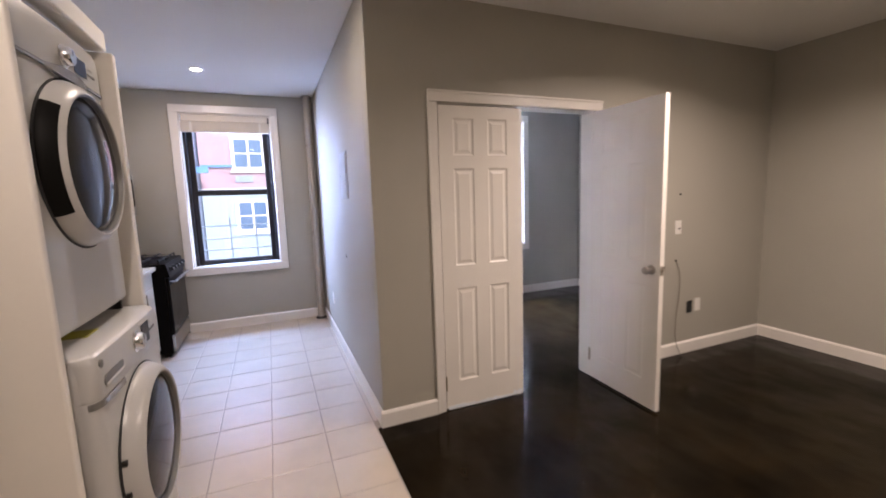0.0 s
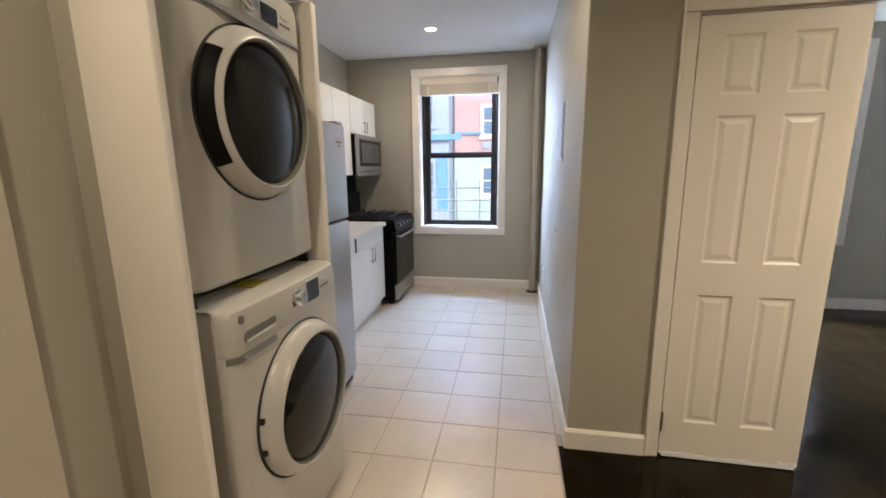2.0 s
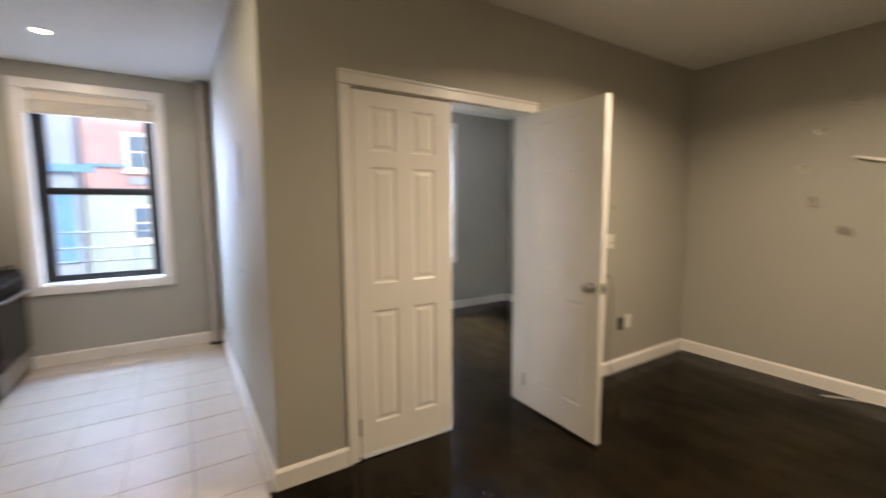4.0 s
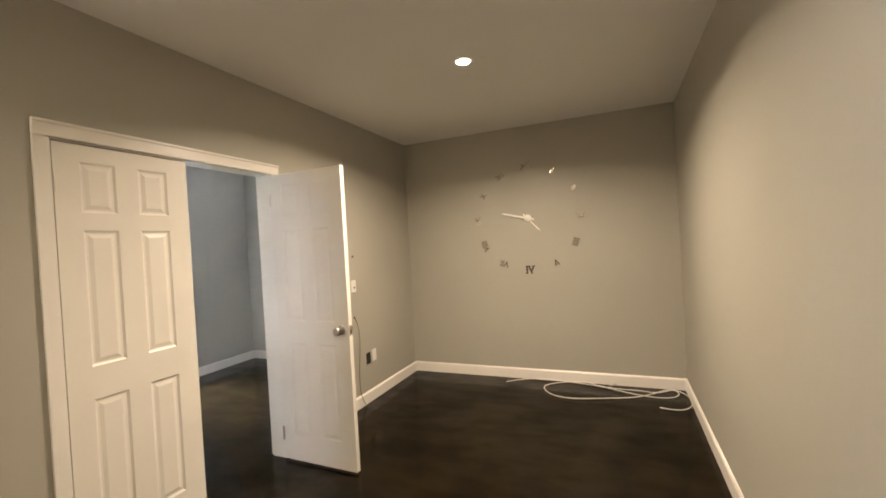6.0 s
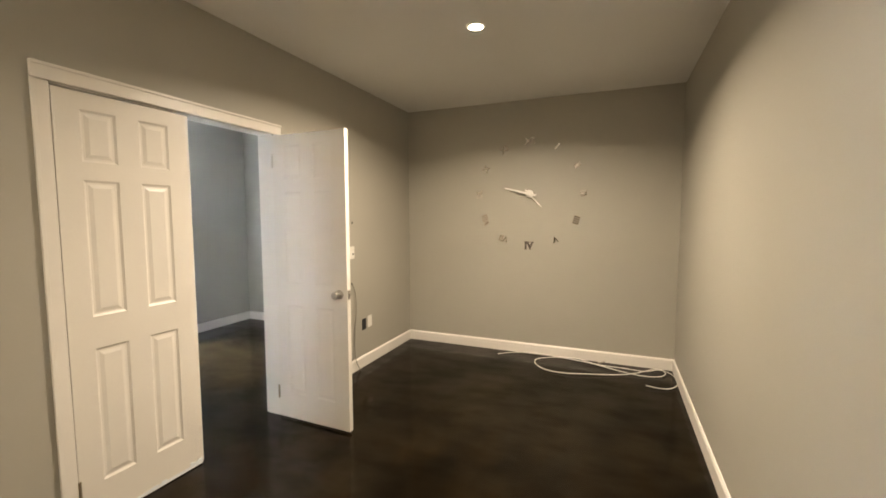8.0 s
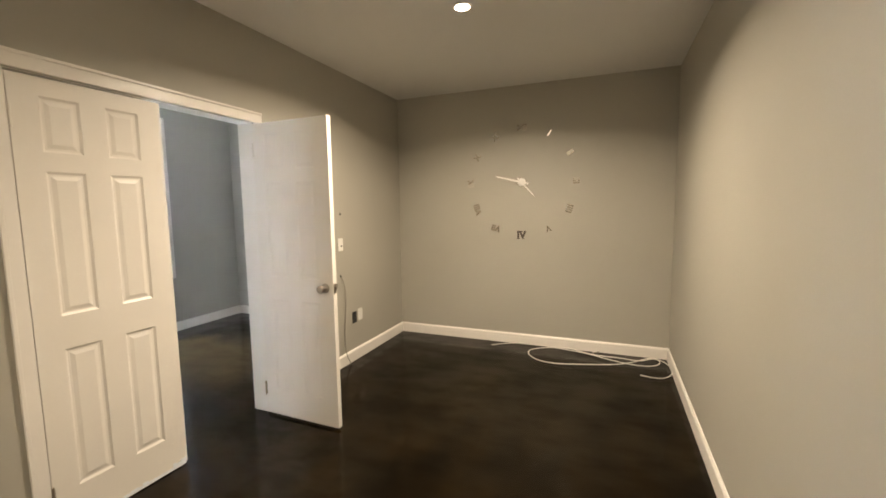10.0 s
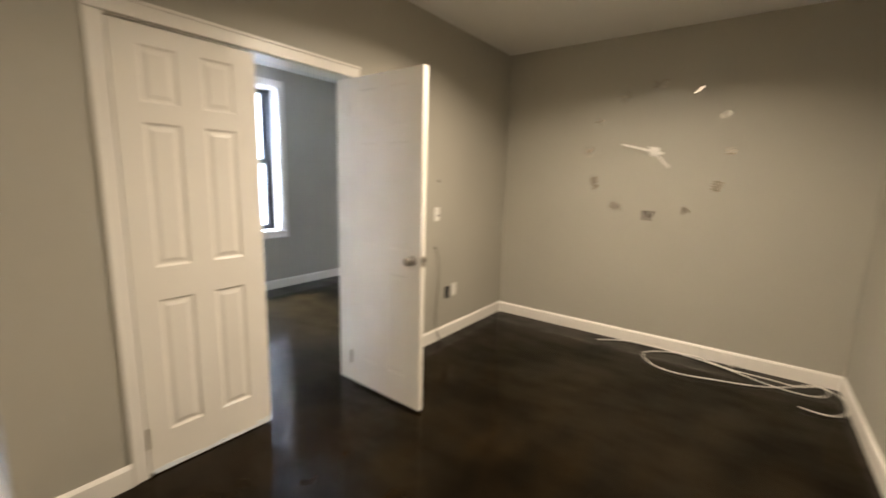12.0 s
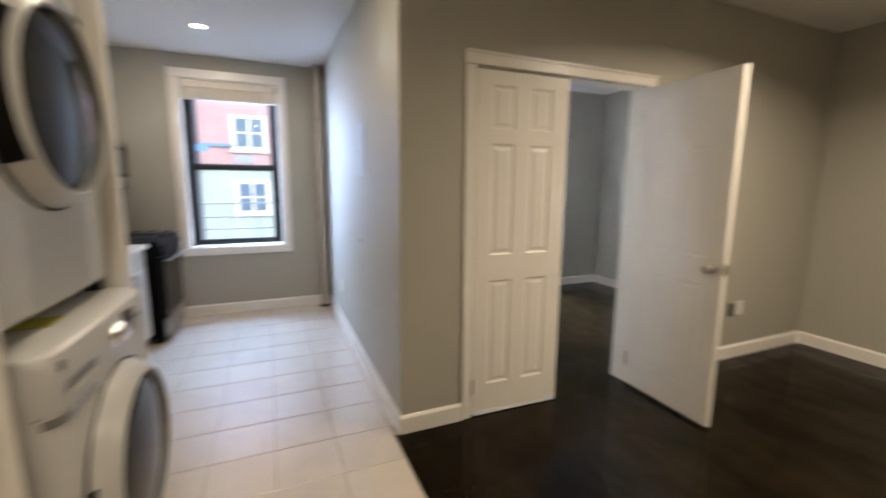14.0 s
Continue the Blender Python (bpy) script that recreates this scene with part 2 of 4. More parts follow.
# ---- mesh helpers ----
def box(bm, x0, x1, y0, y1, z0, z1, bev=0.0, seg=2, edges=None):
    """A box in bm; bev rounds its edges (edges: only those along that axis)."""
    made = bmesh.ops.create_cube(bm, size=1.0)["verts"]
    for v in made:
        v.co = Vector(((x0 + x1) / 2 + v.co.x * (x1 - x0), (y0 + y1) / 2 + v.co.y * (y1 - y0), (z0 + z1) / 2 + v.co.z * (z1 - z0)))
    if bev:
        es = {e for v in made for e in v.link_edges}
        if edges is not None:
            es = {e for e in es if abs((e.verts[0].co - e.verts[1].co).normalized()[edges]) > 0.9}
        bmesh.ops.bevel(bm, geom=list(es), offset=bev, segments=seg, affect="EDGES", profile=0.5)
    return bm


def boxed(*a, **k):
    return box(bmesh.new(), *a, **k)


def tube(bm, p0, p1, r0, r1=None, n=24, caps=True):
    """A cylinder or cone from p0 to p1."""
    p0, p1 = Vector(p0), Vector(p1)
    r1 = r0 if r1 is None else r1
    m = Matrix.Translation((p0 + p1) / 2) @ (p1 - p0).to_track_quat("Z", "Y").to_matrix().to_4x4()
    bmesh.ops.create_cone(bm, cap_ends=caps, cap_tris=False, segments=n, radius1=r0, radius2=r1, depth=(p1 - p0).length, matrix=m)
    return bm


def lathe(bm, profile, m, n=48):
    """A ring of (radius, height) pairs turned round the z axis of m."""
    rings = []
    for r, h in profile:
        if r < 1e-6:
            rings.append([bm.verts.new(m @ Vector((0, 0, h)))])
        else:
            rings.append([bm.verts.new(m @ Vector((r * math.cos(2 * math.pi * i / n), r * math.sin(2 * math.pi * i / n), h))) for i in range(n)])
    for a, b in zip(rings, rings[1:]):
        for i in range(n):
            j = (i + 1) % n
            if len(a) == 1:
                bm.faces.new((a[0], b[i], b[j]))
            elif len(b) == 1:
                bm.faces.new((a[i], b[0], a[j]))
            else:
                bm.faces.new((a[i], b[i], b[j], a[j]))
    return bm


def part(name, bm, mat, parent=None, label="", smooth=False):
    """One mesh object, in its parent's own coordinates."""
    bmesh.ops.recalc_face_normals(bm, faces=bm.faces)
    me = bpy.data.meshes.new(name)
    bm.to_mesh(me)
    bm.free()
    me.materials.append(mat)
    if smooth:
        for p in me.polygons:
            p.use_smooth = True
        me.set_sharp_from_angle(angle=radians(40))
    ob = new(name, me)
    if parent is not None:
        ob.parent = parent
    if label:
        tagged(ob, label)
    return ob


def thing(name, m, label, category, group=""):
    ob = new(name)
    ob.matrix_world = m
    ob.empty_display_size = 0.1
    return tagged(ob, label, category, group)


def fixed(name, bm, mat, label, category, smooth=False):
    """A piece of the setting."""
    return tagged(part(name, bm, mat, None, "", smooth), label, category, "", "structure")


def wire(name, points, r, mat, parent=None, cyclic=False):
    """A round wire through points, as a mesh."""
    cu = bpy.data.curves.new(name, "CURVE")
    cu.dimensions, cu.bevel_depth, cu.bevel_resolution, cu.resolution_u = "3D", r, 3, 8
    sp = cu.splines.new("NURBS")
    sp.points.add(len(points) - 1)
    for q, p in zip(sp.points, points):
        q.co = (*p, 1)
    sp.use_endpoint_u, sp.order_u = True, 3
    tmp = bpy.data.objects.new("tmp", cu)
    me = bpy.data.meshes.new_from_object(tmp)
    me.name = name
    bpy.data.objects.remove(tmp)
    bpy.data.curves.remove(cu)
    me.materials.clear()
    me.materials.append(mat)
    for p in me.polygons:
        p.use_smooth = True
    ob = new(name, me)
    if parent is not None:
        ob.parent = parent
    return ob


def lettering(name, text, size, depth, mat, m, parent=None, weight=0.025):
    cu = bpy.data.curves.new(name, "FONT")
    cu.body, cu.size, cu.extrude, cu.align_x, cu.align_y = text, size, depth, "CENTER", "CENTER"
    cu.offset = size * weight
    tmp = bpy.data.objects.new("tmp", cu)
    me = bpy.data.meshes.new_from_object(tmp)
    me.name = name
    bpy.data.objects.remove(tmp)
    bpy.data.curves.remove(cu)
    me.materials.clear()
    me.materials.append(mat)
    ob = new(name, me)
    if parent is not None:
        ob.parent = parent
    ob.matrix_basis = m
    return ob


# ---- the large structure ----
H = 2.675
WX, EX = 0.645, 4.445          # kitchen side of the partition; clock wall
DY, SY = 2.502, -0.314        # door wall; wall across from it
KY, BY, OUT = 5.385, 5.11, 5.62  # window walls inside, outer face
KX = -1.62                    # kitchen wall behind the units

bm = boxed(0.604, EX, -2.3, 2.4995, -0.06, 0.0)
box(bm, 0.70, EX, 2.5, BY + 0.02, -0.06, 0.0)
floor_living = fixed("floor", bm, M_FLOOR, "near-black stained wooden floor with an uneven brushed gloss", "floor")
bm = boxed(-1.75, 0.603, -2.3, KY + 0.02, -0.06, -0.003)
box(bm, 0.6031, 0.699, 2.5, KY + 0.02, -0.06, -0.003)
floor_kitchen = fixed("floor_kitchen", bm, M_GROUT, "tan grout bed of the cream tiled kitchen floor", "floor")
fixed("ceiling", boxed(-1.8, EX + 0.15, -2.4, 5.6, H, H + 0.1), M_CEIL, "plain white painted ceiling", "ceiling")

# door wall with the double door opening
OX0, OX1, OZ = 1.080, 2.342, 2.052
bm = boxed(WX, OX0, DY, DY + 0.12, 0, H)
bmesh.ops.bevel(bm, geom=[ed for ed in bm.edges if all(abs(v.co.x - WX) < 1e-5 and v.co.y < DY + 0.01 for v in ed.verts)], offset=0.006, segments=3, affect="EDGES", profile=0.5)
box(bm, OX1, EX, DY, DY + 0.12, 0, H)
box(bm, OX0, OX1, DY, DY + 0.12, OZ, H)
fixed("wall_door", bm, M_WALL, "grey painted wall with a white double door", "wall")
fixed("wall_kitchen_side", boxed(WX, WX + 0.12, DY + 0.122, OUT - 0.02, 0, H), M_WALL, "grey painted partition beside the kitchen", "wall")
fixed("wall_clock", boxed(EX, EX + 0.12, SY - 0.2, OUT - 0.02, 0, H), M_WALL, "grey painted end wall carrying a frameless clock", "wall")
fixed("wall_south", boxed(0.80, EX - 0.002, SY - 0.12, SY, 0, H), M_WALL, "plain grey painted long wall", "wall")
fixed("wall_hall_east", boxed(0.80, 0.92, -2.3, SY - 0.122, 0, H), M_WALL, "plain grey painted hall wall", "wall")
fixed("wall_hall_end", boxed(-0.9, 0.95, -2.42, -2.302, 0, H), M_WALL, "plain grey painted hall end wall", "wall")

# entry wall with a shallow recess beside the laundry closet
LX, RX = -0.742, -0.776
fixed("wall_entry", boxed(LX - 0.14, LX, -2.3, 1.229, 0, H, 0.003, 1, 2), M_WALL_LIT, "grey painted entry wall, colour lightened as lamp-lit, with a light switch", "wall")
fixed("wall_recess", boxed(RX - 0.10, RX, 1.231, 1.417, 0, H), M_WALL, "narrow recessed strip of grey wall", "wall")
fixed("wall_closet_near", boxed(KX - 0.002, -0.680, 1.415, 1.440, 0, H), M_WALL, "grey closet wall beside the washer", "wall")
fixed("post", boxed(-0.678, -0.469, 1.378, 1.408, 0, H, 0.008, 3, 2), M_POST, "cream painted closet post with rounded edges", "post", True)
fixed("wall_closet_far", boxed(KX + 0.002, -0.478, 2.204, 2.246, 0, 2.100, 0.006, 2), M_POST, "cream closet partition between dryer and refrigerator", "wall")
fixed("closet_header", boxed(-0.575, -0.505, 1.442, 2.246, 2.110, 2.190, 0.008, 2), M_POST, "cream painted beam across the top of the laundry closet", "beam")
fixed("wall_kitchen_back", boxed(KX - 0.12, KX, 1.5, OUT - 0.02, 0, H), M_WALL, "grey kitchen wall behind the cabinets", "wall")


def window_wall(name, x0, x1, y, wx0, wx1, wz0, wz1, label):
    bm = boxed(x0, wx0, y, OUT, 0, H)
    box(bm, wx1, x1, y, OUT, 0, H)
    box(bm, wx0, wx1, y, OUT, 0, wz0)
    box(bm, wx0, wx1, y, OUT, wz1, H)
    return fixed(name, bm, M_WALL, label, "wall")


K = dict(x0=-0.765, x1=0.155, z0=0.735, z1=2.452)
B = dict(x0=2.545, x1=3.450, z0=0.735, z1=2.452)
window_wall("wall_kitchen_window", KX + 0.002, WX - 0.002, KY, K["x0"], K["x1"], K["z0"], K["z1"], "grey kitchen wall round a double-hung window")
window_wall("wall_bedroom_window", WX + 0.122, EX - 0.002, BY, B["x0"], B["x1"], B["z0"], B["z1"], "grey bedroom wall round a double-hung window")


def baseboard(x0, y0, x1, y1, nx, ny):
    """A skirting board along a wall from (x0, y0) to (x1, y1), proud towards (nx, ny)."""
    t, h = 0.015, 0.110
    bm = bmesh.new()
    ends = []
    for x, y in ((x0, y0), (x1, y1)):
        prof = ((0.0, 0.0), (t, 0.0), (t, h - 0.016), (t * 0.55, h - 0.004), (t * 0.35, h), (0.0, h))
        ends.append([bm.verts.new((x + nx * d, y + ny * d, z)) for d, z in prof])
    n = len(ends[0])
    for i in range(n):
        bm.faces.new((ends[0][i], ends[0][(i + 1) % n], ends[1][(i + 1) % n], ends[1][i]))
    bm.faces.new(ends[0])
    bm.faces.new(ends[1][::-1])
    return fixed("baseboard", bm, M_TRIM, "white painted wooden baseboard along the wall", "baseboard")


e = 0.002
baseboard(WX - 0.015, DY - e, 1.017, DY - e, 0, -1)
baseboard(2.414, DY - e, EX - 0.018, DY - e, 0, -1)
baseboard(EX - e, SY + 0.0, EX - e, DY - e, -1, 0)
baseboard(0.80, SY + e, EX - 0.018, SY + e, 0, 1)
baseboard(WX - e, DY - 0.0, WX - e, KY - e, -1, 0)
baseboard(KX + 0.75, KY - e, WX - 0.018, KY - e, 0, -1)
baseboard(0.752, BY - e, EX - 0.018, BY - e, 0, -1)
baseboard(EX - e, DY + 0.122, EX - e, BY - 0.018, -1, 0)
baseboard(0.80, DY + 0.122, 1.0, DY + 0.122, 0, 1)

# casing and lining of the double door
door_1 = thing("door_1", pose((OX0 + OX1) / 2, DY, 0), "white double door frame with moulded casing", "door frame")
door_1["kind"] = "structure"
cx = (OX0 + OX1) / 2


def local(bm, x, y, z=0.0):
    bmesh.ops.translate(bm, verts=bm.verts, vec=(-x, -y, -z))
    return bm


bm = boxed(1.019, 1.083, DY - 0.013, DY - 0.001, 0, 2.050, 0.005)
box(bm, 1.019, 1.034, DY - 0.017, DY - 0.0135, 0, 2.050, 0.0015, 1)
part("casing_left", local(bm, cx, DY), M_TRIM, door_1)
bm = boxed(2.345, 2.411, DY - 0.013, DY - 0.001, 0, 2.050, 0.005)
part("casing_right", local(bm, cx, DY), M_TRIM, door_1)
bm = boxed(1.019, 2.411, DY - 0.017, DY - 0.001, 2.0515, 2.123, 0.005)
box(bm, 1.019, 2.411, DY - 0.024, DY - 0.0175, 2.108, 2.123, 0.002, 1)
part("casing_head", local(bm, cx, DY), M_TRIM, door_1)
for x in (OX0 + 0.0015, OX1 - 0.0015):
    s = 1 if x < cx else -1
    bm = boxed(min(x, x + s * 0.004), max(x, x + s * 0.004), DY - 0.0005, DY + 0.119, 0, OZ - 0.006)
    part("jamb", local(bm, cx, DY), M_TRIM, door_1)
bm = boxed(OX0 + 0.007, OX1 - 0.007, DY + 0.0, DY + 0.119, OZ - 0.005, OZ - 0.0015)
part("jamb_head", local(bm, cx, DY), M_TRIM, door_1)
bm = boxed(OX0 + 0.0075, 1.690, DY + 0.033, DY + 0.046, OZ - 0.030, OZ - 0.0055, 0.002, 1)
part("stop_head", local(bm, cx, DY), M_TRIM, door_1)
bm = boxed(1.019, 1.080, DY + 0.121, DY + 0.140, 0, 2.115, 0.004)
box(bm, 2.342, 2.405, DY + 0.121, DY + 0.140, 0, 2.115, 0.004)
box(bm, 1.081, 2.341, DY + 0.121, DY + 0.140, 2.053, 2.115, 0.004)
part("bedroom_casing", local(bm, cx, DY), M_TRIM, door_1)


# ---- the door leaves ----
def door_leaf(name, m, width, label, relief=1.0):
    """A six-panel leaf: hinge edge at x = 0, front at y = 0, thickness behind."""
    d = thing(name, m, label, "door", "double door leaves")
    T, z0, z1 = 0.035, 0.018, 2.034
    side, mul = 0.106, 0.102
    pw = (width - 2 * side - mul) / 2
    rows = ((0.203, 0.850), (1.003, 1.640), (1.722, 1.958))
    cols = ((side - 0.008, side + pw - 0.008), (side + pw + mul - 0.008, width - side - 0.008))
    bm = bmesh.new()
    box(bm, 0, side - 0.008, 0, T, z0, z1)
    box(bm, width - side - 0.008, width, 0, T, z0, z1)
    zs = [z0] + [z for r in rows for z in r] + [z1]
    for a, b in zip(zs[::2], zs[1::2]):
        box(bm, side - 0.008, width - side - 0.008, 0, T, a, b)
    for a, b in rows:
        box(bm, cols[0][1], cols[1][0], 0, T, a, b)
        for c in cols:
            box(bm, c[0], c[1], T / 2 - 0.004, T / 2 + 0.004, a, b)
    part("slab", bm, M_DOOR, d)
    for a, b in rows:
        for c0, c1 in cols:
            bm = bmesh.new()
            for sgn, y0 in ((1, 0.0), (-1, T)):
                loops = []
                for inset, depth in ((0.0, 0.0008), (0.010, 0.0055), (0.019, 0.0055), (0.036, 0.0018)):
                    y = y0 + sgn * (0.0008 + (depth - 0.0008) * relief)
                    loops.append([bm.verts.new(p) for p in ((c0 + inset, y, a + inset), (c1 - inset, y, a + inset), (c1 - inset, y, b - inset), (c0 + inset, y, b - inset))])
                for l0, l1 in zip(loops, loops[1:]):
                    for i in range(4):
                        bm.faces.new((l0[i], l0[(i + 1) % 4], l1[(i + 1) % 4], l1[i]))
                bm.faces.new(loops[-1])
            part("panel", bm, M_DOOR, d)
    for z in (0.20, 1.86):
        bm = boxed(-0.004, 0.004, -0.008, 0.004, z - 0.045, z + 0.045, 0.002, 1)
        tube(bm, (0.0, -0.008, z - 0.05), (0.0, -0.008, z + 0.05), 0.005, n=10)
        part("hinge", bm, M_BRASS if z < 1 else M_DOOR, d, "tarnished metal hinge" if z < 1 else "hinge painted over in white")
    return d


left_leaf = door_leaf("door_leaf", pose(1.088, DY - 0.006, 0, 0, 0, -1.2), 0.608, "closed white six-panel door leaf with scuffed bottom edge", 1.35)
bm = bmesh.new()
rng = random.Random(5)
x = 0.012
while x < 0.590:
    step = rng.uniform(0.018, 0.055)
    box(bm, x, min(x + step, 0.600) - 0.0005, -0.0022, -0.0004, 0.007, rng.uniform(0.020, 0.033) + (0.012 if x > 0.50 else 0.0))
    x += step
part("bare_edge", bm, M_PATCH, left_leaf, "chipped edge showing bare bluish-white primer")
bm = boxed(0.6085, 0.6105, 0.006, 0.029, 0.92, 0.99)
part("strike_plate", bm, M_NICKEL, left_leaf)

right_leaf = door_leaf("door_leaf", pose(2.344, DY - 0.024, 0, 0, 0, -91.5) @ pose(0, -0.033, 0), 0.620, "open white six-panel door leaf with a round knob", 0.62)
knob_z = 0.955
for s, y in ((-1, 0.0), (1, 0.035)):
    bm = bmesh.new()
    m = pose(0.559, y, knob_z, 90 if s < 0 else -90)
    lathe(bm, ((0.0, 0.0), (0.031, 0.0005), (0.031, 0.004), (0.025, 0.008), (0.012, 0.011), (0.011, 0.030), (0.018, 0.036), (0.026, 0.046), (0.0265, 0.054), (0.021, 0.062), (0.009, 0.065), (0.0, 0.0655)), m, 28)
    part("door_knob", bm, M_NICKEL, right_leaf, "round satin nickel knob", True)
bm = boxed(0.6202, 0.6225, 0.005, 0.030, knob_z - 0.03, knob_z + 0.03)
box(bm, 0.6228, 0.630, 0.011, 0.024, knob_z - 0.010, knob_z + 0.010, 0.003)
part("latch", bm, M_NICKEL, right_leaf)


# ---- windows ----
def window(name, o, wall_y, label, blind):
    x0, x1, z0, z1 = o["x0"], o["x1"], o["z0"], o["z1"]
    cx = (x0 + x1) / 2
    w = thing(name, pose(cx, wall_y, z0), label, "window")
    w["kind"] = "structure"
    L = lambda bm: local(bm, cx, wall_y, z0)
    c = 0.084
    y = wall_y - 0.001
    for n, b in (("casing_left", (x0 - c, x0, z0 - 0.0, z1)), ("casing_right", (x1, x1 + c, z0 - 0.0, z1)), ("casing_head", (x0 - c, x1 + c, z1 + 0.0005, z1 + c)), ("casing_bottom", (x0 - c, x1 + c, z0 - c, z0 - 0.0005))):
        bm = boxed(b[0], b[1], y - 0.022, y, b[2], b[3], 0.006)
        part(n, L(bm), M_TRIM, w)
    F = wall_y + 0.15        # plane of the black sashes
    j = 0.010
    for n, b in (("reveal_left", (x0 + 0.0005, x0 + j, z0, z1)), ("reveal_right", (x1 - j, x1 - 0.0005, z0, z1)), ("reveal_head", (x0 + j, x1 - j, z1 - j, z1 - 0.0005)), ("stool", (x0 + j, x1 - j, z0 + 0.0005, z0 + j))):
        part(n, L(boxed(b[0], b[1], wall_y - 0.0, OUT - 0.01, b[2], b[3])), M_TRIM, w)
    s = 0.028                # black liners beside the sashes
    a0, a1, b0, b1 = x0 + j, x1 - j, z0 + j, z1 - j
    for b in ((a0 + 0.0005, a0 + s, b0 + 0.0005, b1), (a1 - s, a1 - 0.0005, b0 + 0.0005, b1)):
        part("jamb_liner", L(boxed(b[0], b[1], F - 0.045, F + 0.075, b[2], b[3], 0.003, 1)), M_WINFRAME, w, "black jamb liner beside the sashes")
    a0, a1 = a0 + s + 0.0005, a1 - s - 0.0005
    zm = 1.575
    f = 0.056
    for n, (za, zb), yy in (("lower_sash", (b0 + 0.001, zm + 0.028), F), ("upper_sash", (zm - 0.012, b1 - 0.001), F + 0.036)):
        bm = bmesh.new()
        t = 0.034
        box(bm, a0, a0 + f, yy, yy + t, za, zb, 0.003, 1)
        box(bm, a1 - f, a1, yy, yy + t, za, zb, 0.003, 1)
        box(bm, a0 + f, a1 - f, yy, yy + t, za, za + f, 0.003, 1)
        box(bm, a0 + f, a1 - f, yy, yy + t, zb - f * 0.9, zb, 0.003, 1)
        sash = part(n, L(bm), M_WINFRAME, w, "black sash frame")
        g = part("pane", L(boxed(a0 + f - 0.004, a1 - f + 0.004, yy + 0.014, yy + 0.019, za + f - 0.004, zb - f * 0.9 + 0.004)), M_GLASS, sash, "clear glass pane")
        g.visible_shadow = False
    bm = boxed((a0 + a1) / 2 - 0.03, (a0 + a1) / 2 + 0.03, F + 0.004, F + 0.034, zm + 0.0285, zm + 0.042, 0.004)
    part("sash_lock", L(bm), M_WINFRAME, w)
    if blind:
        r = thing("blind", pose(cx, wall_y + 0.035, z1 - 0.012), "raised ivory pleated blind bunched at the window head", "blind")
        LB = lambda bm: local(bm, cx, wall_y + 0.035, z1 - 0.012)
        y0 = wall_y + 0.012
        part("headrail", LB(boxed(x0 + 0.025, x1 - 0.025, y0, y0 + 0.05, z1 - 0.085, z1 - 0.012, 0.006)), M_SHADE, r)
        n, zt, zb = 7, z1 - 0.090, z1 - 0.185
        for i in range(n):
            za = zt + (zb - zt) * i / n
            zc = zt + (zb - zt) * (i + 0.86) / n
            part("pleat", LB(boxed(x0 + 0.012, x1 - 0.012, y0 - 0.006, y0 + 0.056, zc, za, 0.005)), M_SHADE, r)
        part("bottom_rail", LB(boxed(x0 + 0.012, x1 - 0.012, y0 - 0.002, y0 + 0.05, zb - 0.014, zb - 0.001, 0.004)), M_SHADE, r)
        for x in (x0 + 0.011 + 0.10, x1 - 0.011 - 0.10):
            part("tape", LB(boxed(x - 0.012, x + 0.012, y0 - 0.0085, y0 - 0.0065, zb - 0.012, zt - 0.004)), M_TRIM, r)
    return w


window("window_1", K, KY, "black double-hung window in a wide white casing", True)
window("window_2", B, BY, "black double-hung bedroom window in a white casing", False)


# ---- lamps in the ceiling ----
def downlight(x, y, label):
    d = thing("ceiling_downlight", pose(x, y, H), label, "ceiling light", "recessed downlights")
    bm = bmesh.new()
    lathe(bm, ((0.042, -0.0005), (0.060, -0.0005), (0.0605, -0.003), (0.057, -0.006), (0.043, -0.006), (0.0415, -0.003), (0.042, -0.0005)), Matrix.Identity(4), 40)
    part("trim_ring", bm, M_TRIM, d, "", True)
    bm = bmesh.new()
    lathe(bm, ((0.0, -0.0015), (0.041, -0.0015), (0.041, -0.003), (0.0, -0.0035)), Matrix.Identity(4), 40)
    part("lens", bm, M_LENS, d, "glowing round lens")
    return d


downlight(2.66, 1.10, "lit round recessed downlight in the living room ceiling")
downlight(-0.44, 4.49, "lit round recessed downlight in the kitchen ceiling")
downlight(-0.03, 2.53, "lit round recessed downlight above the kitchen entrance")
downlight(-0.16, 0.45, "lit round recessed downlight in the hall ceiling")


# ---- laundry ----
def door_profile(R, w):
    """Radius and height pairs of a door ring of width w: a sloping flank up to a rounded lip."""
    return ((R + 0.001, -0.030), (R + 0.001, 0.008), (R - 0.004, 0.020), (R - w * 0.40, 0.043), (R - w * 0.75, 0.057), (R - w * 0.90, 0.060), (R - w, 0.056), (R - w - 0.001, 0.030))


